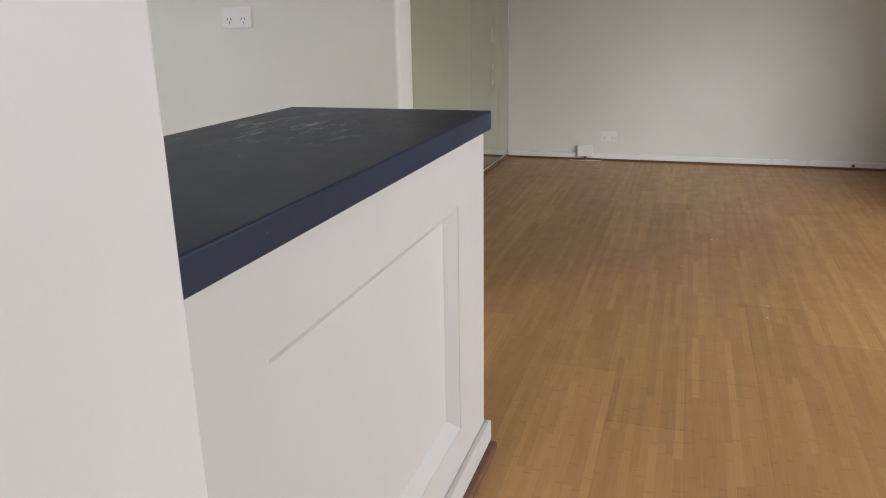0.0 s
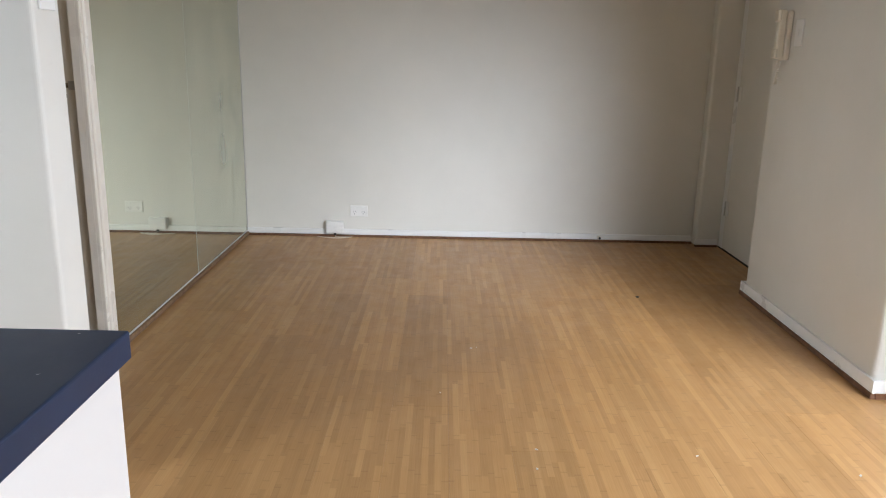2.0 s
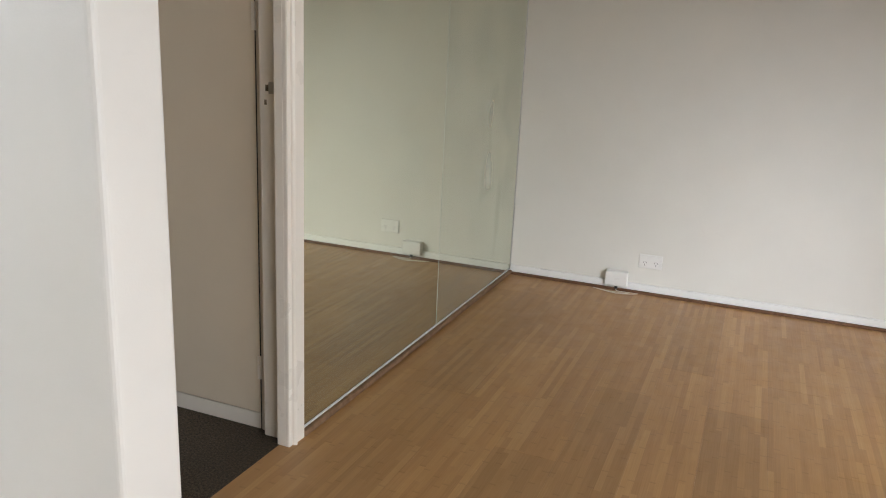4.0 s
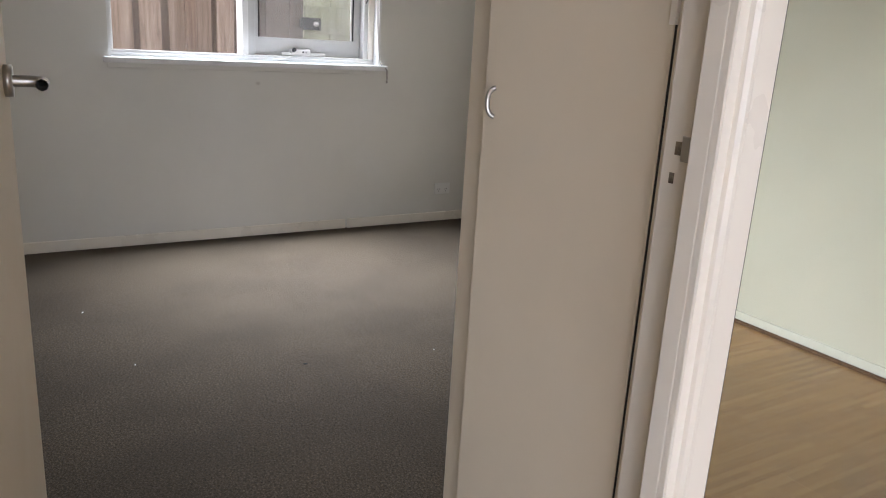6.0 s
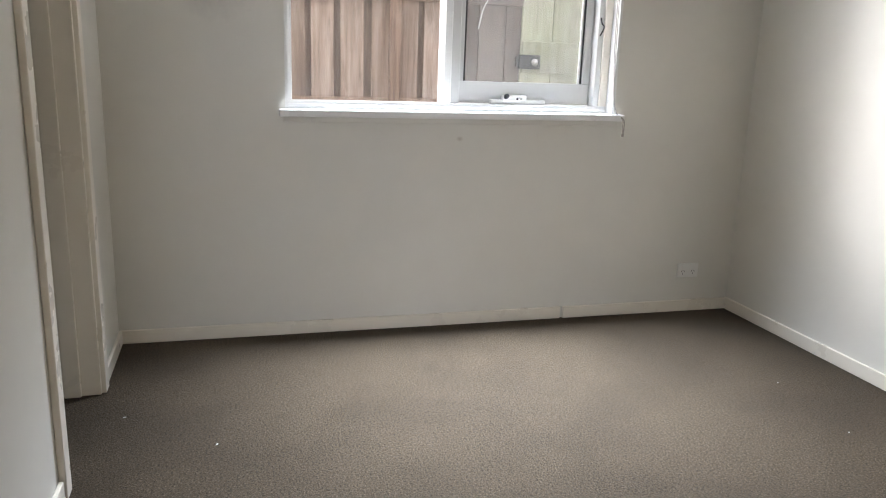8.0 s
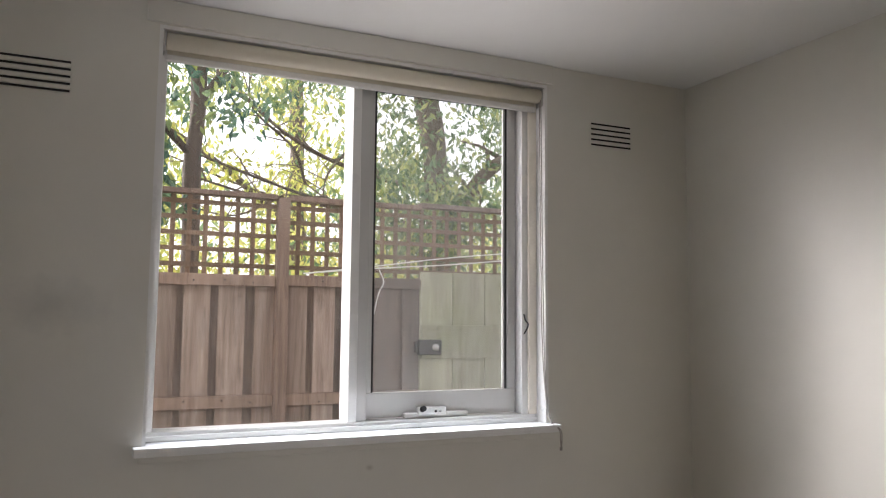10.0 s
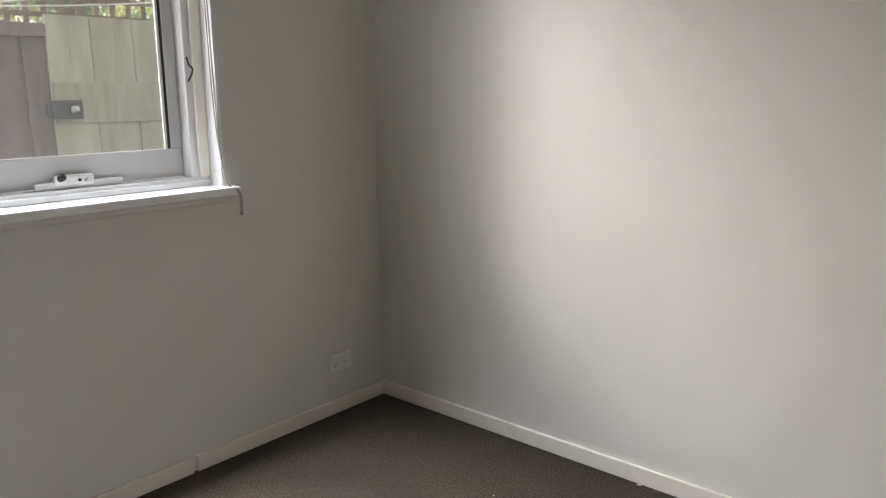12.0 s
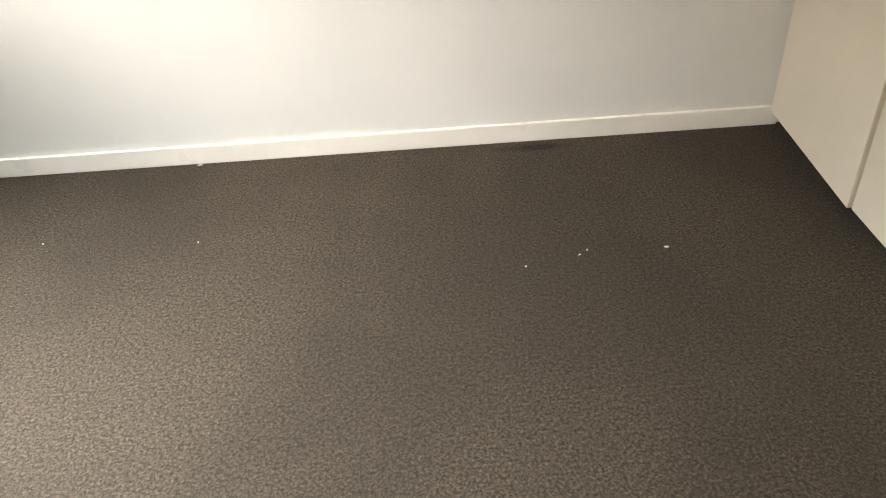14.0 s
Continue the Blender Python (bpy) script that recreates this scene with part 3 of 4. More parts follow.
strike = thing("strike_plate", "worn brass strike plate let into the cream door jamb", "door hardware")
part("plate", bx(-0.077, -0.054, JAMB - 0.0025, JAMB - 0.0002, 1.034, 1.066, 0.0008), STEEL, strike)
part("latch_hole", bx(-0.088, -0.0775, JAMB - 0.0012, JAMB - 0.0002, 1.041, 1.058, 0.0004), TARNISH, strike)
part("worn_recess", bx(-0.092, -0.084, JAMB - 0.0012, JAMB - 0.0002, 1.004, 1.018, 0.0004), TARNISH, strike, "chipped dark recess")


def build_bedroom_door():
    t = thing("bedroom_door", "flush cream-painted bedroom door, standing open against the wall", "door")
    w, th, h = 0.82, 0.035, 2.04
    part("leaf", bx(0, w, -th / 2, th / 2, 0.012, h, 0.002), DOORP, t)
    b = add_cyl(bmesh.new(), (w - 0.06, -th / 2 - 0.006, 1.06), (0, 1, 0), 0.026, 0.012, 28)
    rose = part("rose", b, STEEL, t, "round brushed steel rose", True)
    pts = bezier([(w - 0.06, -th / 2 - 0.01, 1.06), (w - 0.06, -th / 2 - 0.042, 1.06), (w - 0.065, -th / 2 - 0.053, 1.06), (w - 0.08, -th / 2 - 0.057, 1.06), (w - 0.13, -th / 2 - 0.057, 1.06)], 6)
    tube("lever", pts, 0.0095, STEEL, rose, "brushed steel lever handle")
    for z in (0.25, 1.05, 1.82):
        b = add_cyl(bmesh.new(), (-0.004, th / 2 - 0.002, z), (0, 0, 1), 0.006, 0.09, 12)
        part("hinge", b, STEEL, t, "", True)
    t.matrix_basis = pose(-0.1, -0.882, 0, 0, 0, 180 - 6.9)
    return t


build_bedroom_door()


# ---- mirror ----
mir = thing("wall_mirror", "large frameless wall mirror in two sheets, smeared and slightly green", "mirror")
# Black strip over the glass paints the shaded gap beside the architrave
part("edge_shade_strip", bx(-0.0048, -0.003, -0.0158, -0.0045, 0.03, 2.15), DARK, mir, "near-black strip for the shaded gap at the edge of the mirror")
part("mirror_sheet", bx(-0.011, -0.005, -0.012, 1.029, 0.03, 2.15, 0.001), MIRROR, mir)
part("mirror_sheet", bx(-0.011, -0.005, 1.032, FAR - 0.012, 0.03, 2.15, 0.001), MIRRORFAR, mir)
part("sheet_joint", bx(-0.0108, -0.0044, 1.0288, 1.0322, 0.03, 2.15), GLASSEDGE, mir, "pale ground edge where the sheets meet")
part("bottom_channel", bx(-0.011, -0.002, -0.016, FAR - 0.002, 0.0225, 0.028, 0.001), WHITE, mir, "thin metal channel under the mirror")
part("edge_trim", bx(-0.011, -0.003, FAR - 0.012, FAR - 0.001, 0.034, 2.15, 0.001), STEEL, mir)
structure("trim_mirror_bead", bx(-0.011, 0.012, -0.018, FAR - 0.016, 0.0, 0.0215, 0.006), BEADWOOD, "brown floor bead under the mirror")


# ---- power points and switches ----
def power_point(name, label, m, w=0.117, h=0.073, gangs=2, slots=True):
    """A wall plate facing +y in its own frame, centred at its origin."""
    t = thing(name, label, "power point")
    part("plate", bx(-w / 2, w / 2, 0, 0.009, -h / 2, h / 2, 0.003, 3), PLASTIC, t)
    for g in range(gangs):
        cx = (g - (gangs - 1) / 2) * 0.056
        part("rocker", bx(cx - 0.007, cx + 0.007, 0.0092, 0.012, 0.013, 0.027, 0.001), PLASTIC, t)
        if slots:
            for sx, rot in ((-0.007, 28), (0.007, -28)):
                b = bx(-0.0011, 0.0011, 0.0088, 0.0095, -0.005, 0.005)
                bmesh.ops.rotate(b, cent=(0, 0, 0), matrix=Matrix.Rotation(radians(rot), 3, 'Y'), verts=b.verts)
                bmesh.ops.translate(b, vec=(cx + sx, 0, -0.004), verts=b.verts)
                part("slot", b, DARK, t)
            part("slot", bx(cx - 0.0011, cx + 0.0011, 0.0088, 0.0095, -0.022, -0.012), DARK, t)
    t.matrix_basis = m
    return t


power_point("power_point", "white double power point low on the plaster wall", pose(0.742, FAR, 0.172, 0, 0, 180))
power_point("power_point", "white double power point beside the bedroom corner", pose(WX, 1.758, 0.214, 0, 0, -90))
power_point("power_point", "white double power point on the wall behind the bench", pose(-0.288, -1.03, 1.022, 0, 0, 180), gangs=2)


def light_switch(label, m, w=0.073, h=0.117):
    t = thing("light_switch", label, "light switch")
    part("plate", bx(-w / 2, w / 2, 0, 0.008, -h / 2, h / 2, 0.003, 3), PLASTIC, t)
    part("rocker", bx(-0.008, 0.008, 0.0082, 0.0115, -0.014, 0.014, 0.001), PLASTIC, t)
    t.matrix_basis = m
    return t


light_switch("white light switch on the end of the partition", pose(NIB, -0.968, 1.327, 0, 0, -90))
light_switch("white light switch plate beside the intercom", pose(EASTN, 0.655, 1.315, 0, 0, 90))

# small telephone box with a cable at its foot
tb = thing("telephone_box", "small white plastic socket box above the skirting board", "socket box")
part("cover", bx(0.525, 0.64, FAR - 0.045, FAR - 0.0005, 0.027, 0.105, 0.006, 3), PLASTIC, tb)
part("lid_seam", bx(0.5245, 0.6405, FAR - 0.026, FAR - 0.024, 0.030, 0.102), BEIGE, tb, "thin seam round the lid")
part("cable_gland", add_cyl(bmesh.new(), (0.585, FAR - 0.035, 0.020), (0, 0, 1), 0.008, 0.014, 12), BLACK, tb)
tube("loose_cable", bezier([(0.585, FAR - 0.036, 0.014), (0.60, FAR - 0.05, 0.005), (0.70, FAR - 0.043, 0.003), (0.60, FAR - 0.085, 0.003), (0.47, FAR - 0.045, 0.003), (0.56, FAR - 0.068, 0.004), (0.66, FAR - 0.062, 0.003)], 8), 0.0017, BEIGE, tb)
kn = thing("door_stop", "small rubber door stop on the skirting board", "door stop")
part("body", add_cyl(bmesh.new(), (2.345, FAR - 0.03, 0.03), (0, 1, 0), 0.011, 0.03, 14), BEIGE, kn, "", True)
part("tip", add_cyl(bmesh.new(), (2.345, FAR - 0.048, 0.03), (0, 1, 0), 0.008, 0.008, 14), BLACK, kn, "", True)


# ---- entry door and intercom ----
def build_entry_door():
    t = thing("entry_door", "flush white-painted entry door, closed in its recess", "door")
    part("leaf", bx(EASTD, EASTD + 0.038, 0.945, 1.905, 0.012, 2.05, 0.002), WALL, t)
    for z in (0.225, 0.945, 1.7):
        h = part("hinge", bx(EASTD - 0.003, EASTD + 0.001, 1.865, 1.925, z, z + 0.09, 0.001), PLASTIC, t)
        part("knuckle", add_cyl(bmesh.new(), (EASTD - 0.006, 1.908, z + 0.045), (0, 0, 1), 0.005, 0.09, 12), STEEL, h, "", True)
    return t


build_entry_door()
structure("trim_entry_jamb", bx(EASTD + 0.002, EASTD + 0.04, 1.91, 1.979, 0, 2.08, 0.002), WHITE, "white door jamb")
structure("trim_entry_jamb_south", bx(EASTD + 0.002, EASTD + 0.04, 0.931, 0.944, 0, 2.08, 0.002), WHITE, "white door jamb")
# Solid dark strip standing in for the shaded gap below the leaf
structure("trim_entry_gap_shade", bx(EASTD + 0.0, EASTD + 0.2, 0.93, 1.98, -0.012, 0.008), DARK, "dark strip for the shade in the gap under the entry door")


def build_intercom():
    t = thing("intercom_handset", "aged cream plastic intercom handset on the wall beside the door", "intercom")
    x = EASTN
    part("base", bx(x - 0.024, x - 0.0005, 0.735, 0.815, 1.195, 1.415, 0.008, 3), BEIGE, t)
    b = bx(x - 0.058, x - 0.025, 0.745, 0.788, 1.2, 1.42, 0.009, 3)
    hs = part("handset", b, BEIGE, t, "cream receiver resting on its cradle")
    part("earpiece", bx(x - 0.068, x - 0.05, 0.743, 0.79, 1.365, 1.42, 0.008, 3), BEIGE, hs)
    part("mouthpiece", bx(x - 0.066, x - 0.05, 0.743, 0.79, 1.2, 1.245, 0.008, 3), BEIGE, hs)
    pts = []
    for k in range(140):
        a = k * 0.9
        u = k / 139
        c = Vector((x - 0.03, 0.765 + 0.012 * math.sin(u * 5), 1.195 - 0.11 * math.sin(u * math.pi)))
        c.y += 0.03 * u
        pts.append((c.x + 0.006 * math.cos(a), c.y + 0.006 * math.sin(a), c.z))
    tube("coiled_cord", pts, 0.0017, BEIGE, t, "coiled cord hanging below")
    return t


build_intercom()


# ---- glazed door to the east, out past the corner ----
def build_glazed_door():
    t = tagged(new("glazed_door"), "white-framed glazed door to outside", "door")
    x0, x1 = EASTD + 0.09, EASTD + 0.14
    for y0, y1 in ((-3.52, -2.5), (-2.49, -1.485), (-1.475, -0.47)):
        fr = part("frame", bx(x0, x1, y0, y0 + 0.06, 0.0, 2.11, 0.003), WHITE, t)
        part("stile", bx(x0, x1, y1 - 0.06, y1, 0.0, 2.11, 0.003), WHITE, fr)
        part("rail", bx(x0, x1, y0 + 0.06, y1 - 0.06, 0.0, 0.1, 0.003), WHITE, fr)
        part("rail", bx(x0, x1, y0 + 0.06, y1 - 0.06, 2.03, 2.11, 0.003), WHITE, fr)
        g = part("pane", bx(x0 + 0.02, x0 + 0.026, y0 + 0.06, y1 - 0.06, 0.1, 2.03), GLASS, t)
        g.visible_shadow = False
    return t


build_glazed_door()


# ---- wardrobe ----
def crescent(parent, c, r, out, material, normal="y", flip=1):
    """A half-moon pull: a flattened arc standing off its door."""
    pts = []
    for k in range(25):
        a = radians(-82 + 164 * k / 24)
        lift = out * math.cos(a * 0.98) ** 0.5 if abs(a) < 1.5 else 0
        u, z = -flip * r * 0.42 * math.cos(a) + flip * r * 0.42, r * math.sin(a)
        if normal == "y":
            pts.append((c[0] + u, c[1] - max(lift, 0.002), c[2] + z))
        else:
            pts.append((c[0] - max(lift, 0.002), c[1] + u, c[2] + z))
    return tube("handle", pts, 0.0042, material, parent, "half-moon brushed steel pull")


def build_wardrobe():
    t = thing("built_in_wardrobe", "built-in cream painted wardrobe with flush doors", "wardrobe")
    yf = -0.037
    part("side_panel", bx(-0.108, -0.085, yf + 0.004, BN - 0.003, 0, H - 0.003), DOORP, t)
    part("corner_post", bx(WARD, -0.567, yf + 0.037, 0.12, 0, H - 0.003, 0.003), DOORP, t)
    part("carcass", bx(WARD + 0.004, -0.11, 0.125, BN - 0.003, 0.0625, H - 0.004), DOORP, t)
    part("plinth", bx(WARD + 0.055, -0.11, 0.02, BN - 0.003, 0, 0.0615), TRIM, t)
        # door that faces the passage
    part("kickboard", bx(-0.56, -0.125, yf + 0.004, yf + 0.022, 0.0, 0.052), TRIM, t)
    d = part("side_door", bx(-0.562, -0.1405, yf, yf + 0.019, 0.056, H - 0.01, 0.002), DOORP, t, "tall flush cream door facing the passage")
    crescent(d, (-0.527, yf, 1.064), 0.025, 0.017, STEEL)
    for z in (0.17, 1.2, 2.1):
        part("hinge", bx(-0.147, -0.136, yf - 0.004, yf + 0.004, z, z + 0.075, 0.001), TRIM, d, "painted-over butt hinge")
    # Dark strip hiding the door's edge, in place of the gap's shadow
    part("gap_shade_strip", bx(-0.1402, -0.1362, yf + 0.0015, yf + 0.03, 0.0, H - 0.01), DARK, t, "near-black strip for the shade in the gap behind the hinges")
    part("filler_strip", bx(-0.1360, -0.1105, yf + 0.001, yf + 0.03, 0.0, H - 0.01, 0.001), TRIM, t, "narrow cream filler beside the jamb")
    # doors that face the room
    for y0, y1 in ((0.125, 0.79), (0.795, 1.462)):
        dd = part("door", bx(WARD - 0.018, WARD, y0, y1, 0.045, H - 0.01, 0.002), DOORP, t)
        crescent(dd, (WARD - 0.018, y1 - 0.03, 1.064), 0.025, 0.017, STEEL, "x", -1)
    # the last one stands a little open, hinged on the north wall
    b = bx(-0.53, 0.0, -0.018, 0.0, 0.045, H - 0.01, 0.002)
    dd = part("door", b, DOORP, t, "door standing slightly ajar")
    dd.matrix_basis = pose(WARD - 0.004, BN - 0.012, 0, 0, 0, 90 - 2.5)
    for z in (0.17, 1.2):
        part("hinge", bx(-0.02, 0.004, -0.026, -0.014, z, z + 0.08, 0.001), TRIM, dd, "painted-over butt hinge")
    return t


build_wardrobe()


# ---- side doorway in the south wall of the bedroom ----
structure("trim_side_jamb_west", bx(SD0, SD0 + 0.025, -1.05, BS + 0.004, 0, 2.06, 0.002), TRIM, "cream door jamb")
structure("trim_side_jamb_east", bx(SD1 - 0.025, SD1, -1.05, BS + 0.004, 0, 2.06, 0.002), TRIM, "cream door jamb")
structure("trim_side_stop", bx(SD0 + 0.0255, SD0 + 0.037, -1.04, -0.985, 0, 2.06, 0.002), TRIM, "cream door stop")
structure("trim_side_arch_west", bx(SD0 - 0.05, SD0 + 0.012, BS + 0.0005, BS + 0.02, 0, 2.1, 0.003), TRIM, "cream architrave")
structure("trim_side_arch_east", bx(SD1 - 0.012, SD1 + 0.045, BS + 0.0005, BS + 0.02, 0, 2.1, 0.003), TRIM, "cream architrave")
structure("trim_side_arch_head", bx(SD0 - 0.05, SD1 + 0.045, BS + 0.0005, BS + 0.02, 2.1005, 2.16, 0.003), TRIM, "cream architrave")


# ---- bedroom window ----
def build_window():
    t = tagged(new("window_1"), "white-painted timber window, a fixed pane beside an awning sash", "window", "", "structure")
    xf, xb = WX - 0.07, WX - 0.18
    # reveal lining and frame
    part("lining", bx(xb, WX - 0.0005, WY0, WY0 + 0.012, WZ0, WZ1 - 0.012), WHITE, t)
    part("lining", bx(xb, WX - 0.0005, WY1 - 0.012, WY1, WZ0, WZ1 - 0.012), WHITE, t)
    part("lining", bx(xb, WX - 0.0005, WY0, WY1, WZ1 - 0.0115, WZ1), WHITE, t)
    part("window_sill", bx(xb, WX + 0.045, WY0 - 0.026, WY1 + 0.032, WZ0 - 0.03, WZ0 - 0.0005, 0.004, 3), WHITE, t)
    part("sill_apron", bx(WX + 0.0005, WX + 0.008, WY0 - 0.01, WY1 + 0.012, WZ0 - 0.055, WZ0 - 0.031, 0.003), WALL, t)
    part("window_frame", bx(xb, xf - 0.01, WY0 + 0.0125, WY1 - 0.0125, WZ0, WZ0 + 0.03, 0.003), WHITE, t)
    part("window_frame", bx(xb, xf - 0.01, WY0 + 0.0125, WY1 - 0.0125, WZ1 - 0.04, WZ1 - 0.012, 0.003), WHITE, t)
    part("window_frame", bx(xb, xf - 0.01, WY0 + 0.0125, WY0 + 0.035, WZ0 + 0.03, WZ1 - 0.04, 0.003), WHITE, t)
    part("window_frame", bx(xb, xf - 0.01, WY1 - 0.075, WY1 - 0.0125, WZ0 + 0.03, WZ1 - 0.04, 0.003), WHITE, t)
    part("frame_bead", bx(xf - 0.0098, xf + 0.004, WY1 - 0.05, WY1 - 0.0125, WZ0 + 0.03, WZ1 - 0.012, 0.003), TRIM, t)
    part("frame_bead", bx(xf - 0.0098, xf + 0.004, WY0 + 0.0125, WY1 - 0.0125, WZ0 + 0.0003, WZ0 + 0.018, 0.003), WHITE, t)
    part("mullion", bx(xb, xf - 0.004, 0.468, 0.503, WZ0 + 0.03, WZ1 - 0.04, 0.004), WHITE, t)
    # The rebate takes the greyed white, which paints its shade in
    part("mullion_rebate", bx(xb, xf - 0.026, 0.5035, 0.548, WZ0 + 0.03, WZ1 - 0.04, 0.003), SASHSHADE, t, "white rebate of the mullion, greyed as if in shade")
    g = part("pane", bx(xf - 0.06, xf - 0.056, WY0 + 0.03, 0.475, WZ0 + 0.02, WZ1 - 0.03), GLASS, t, "fixed glass pane")
    g.visible_shadow = False
    # awning sash, its shade put into the paint by the greyed white
    s0, s1, z0, z1 = 0.552, WY1 - 0.079, WZ0 + 0.034, WZ1 - 0.044
    xs = xf - 0.055
    sash = part("sash", bx(xs - 0.03, xs, s0, s1, z0, z0 + 0.095, 0.003), SASHSHADE, t, "white awning sash, greyed as if in shade")
    part("sash_rail", bx(xs - 0.03, xs, s0, s1, z1 - 0.03, z1, 0.003), SASHSHADE, sash)
    part("sash_stile", bx(xs - 0.03, xs, s0, s0 + 0.022, z0 + 0.095, z1 - 0.03, 0.003), SASHSHADE, sash)
    part("sash_stile", bx(xs - 0.03, xs, s1 - 0.04, s1, z0 + 0.095, z1 - 0.03, 0.003), SASHSHADE, sash)
    part("seal", bx(xs - 0.012, xs - 0.004, s0 + 0.022, s0 + 0.03, z0 + 0.095, z1 - 0.03), BLACK, sash, "black rubber seal")
    part("seal", bx(xs - 0.012, xs - 0.004, s1 - 0.048, s1 - 0.04, z0 + 0.095, z1 - 0.03), BLACK, sash)
    part("glazing_bead", bx(xs - 0.0135, xs - 0.006, s1 - 0.058, s1 - 0.0485, z0 + 0.095, z1 - 0.04, 0.001), WHITE, sash)
    part("seal", bx(xs - 0.012, xs - 0.004, s0 + 0.03, s1 - 0.048, z1 - 0.04, z1 - 0.03), BLACK, sash)
    g = part("sash_pane", bx(xs - 0.018, xs - 0.014, s0 + 0.015, s1 - 0.03, z0 + 0.09, z1 - 0.02), HAZYGLASS, sash, "dusty glass pane")
    g.visible_shadow = False
    # chain winder on the bottom rail
    w = part("winder", bx(xs + 0.0005, xs + 0.024, 0.70, 0.97, WZ0 + 0.031, WZ0 + 0.052, 0.006, 3), PLASTIC, t, "white plastic chain winder")
    part("winder_body", bx(xs + 0.001, xs + 0.03, 0.755, 0.875, WZ0 + 0.04, WZ0 + 0.072, 0.008, 3), PLASTIC, w)
    part("winder_knob", add_cyl(bmesh.new(), (xs + 0.036, 0.772, WZ0 + 0.066), (1, 0, 0.3), 0.011, 0.02, 18), BLACK, w, "black knob", True)
    for yy in (0.828, 0.848):
        part("winder_hole", add_cyl(bmesh.new(), (xs + 0.0305, yy, WZ0 + 0.055), (1, 0, 0), 0.005, 0.003, 14), DARK if yy < 0.84 else STEEL, w, "", True)
    tube("latch_hook", bezier([(xs + 0.047, WY1 - 0.066, 1.415), (xs + 0.055, WY1 - 0.064, 1.39), (xs + 0.062, WY1 - 0.056, 1.378), (xs + 0.06, WY1 - 0.058, 1.36), (xs + 0.048, WY1 - 0.066, 1.335)], 5), 0.003, BLACK, t, "black wire latch hook")
    # flat board between window and ceiling
    part("head_board", bx(WX + 0.0005, WX + 0.014, WY0 - 0.04, WY1 + 0.02, WZ1 + 0.004, H - 0.001, 0.002), WALL, t)
    return t


build_window()


def build_blind():
    t = thing("roller_blind", "cream roller blind rolled up at the window head", "blind")
    x = WX - 0.032
    b = add_cyl(bmesh.new(), (x, (WY0 + WY1) / 2, WZ1 - 0.042), (0, 1, 0), 0.029, WY1 - WY0 - 0.05, 28)
    part("roll", b, BLINDC, t, "", True)
    part("fabric", bx(x - 0.0265, x - 0.0245, WY0 + 0.03, WY1 - 0.03, WZ1 - 0.09, WZ1 - 0.04), BLINDC, t)
    part("bottom_bar", bx(x - 0.036, x - 0.016, WY0 + 0.025, WY1 - 0.024, WZ1 - 0.104, WZ1 - 0.08, 0.006, 3), PLASTIC, t, "white bottom bar")
    for y in (WY0 + 0.017, WY1 - 0.017):
        part("bracket", bx(x - 0.025, x + 0.02, y - 0.003, y + 0.003, WZ1 - 0.085, WZ1 - 0.013, 0.001), STEEL, t)
    y = WY1 - 0.024
    for off in (0.0, 0.012):
        pts = bezier([(x + 0.02 - off, y, WZ1 - 0.05), (x + 0.022 - off, y + 0.004, 1.7), (x + 0.035 - off, y + 0.004, 1.25), (WX + 0.02 + off * 0.4, y + 0.01, 1.02), (WX + 0.048, y + 0.042 + off * 0.5, 0.965), (WX + 0.05, y + 0.046 + off * 0.6, 0.93), (WX + 0.05, y + 0.05, 0.89)], 12)
        tube("bead_chain", pts, 0.0023, CHAIN, t, "looped bead chain")
    part("chain_weight", bx(WX + 0.046, WX + 0.054, y + 0.044, y + 0.054, 0.885, 0.9, 0.002), CHAIN, t)
    return t


BLINDC = painted("blind_fabric", (0.74, 0.68, 0.56), 0.8, 0.03, 0.2)
CHAIN, _, _ = mat("bead_chain", (0.30, 0.28, 0.25), 0.4)
build_blind()


def build_vent(y0, y1, z0, z1):
    t = thing("wall_vent", "painted plaster wall vent with five dark slots", "vent", "vents beside the window")
    part("plate", bx(WX + 0.0005, WX + 0.004, y0, y1, z0, z1, 0.001), WALL, t)
    n = 5
    step = (z1 - z0 - 0.009) / (n - 1)
    for k in range(n):
        z = z0 + k * step
        part("slot", bx(WX + 0.0041, WX + 0.0052, y0 + 0.003, y1 - 0.003, z + 0.001, z + 0.008), DARK, t)
        if k < n - 1:
            part("slat", bx(WX + 0.0041, WX + 0.010, y0, y1, z + 0.0085, z + step, 0.003), WALL, t)
    return t


build_vent(1.487, 1.697, 2.128, 2.226)
build_vent(-0.69, -0.482, 2.088, 2.19)


# ---- outside: ground, fence, gate, trees ----
structure("ground", bx(-90, 90, -90, 90, -0.8, -0.305), GROUND, "bare garden soil with leaf litter")
FX = -5.6


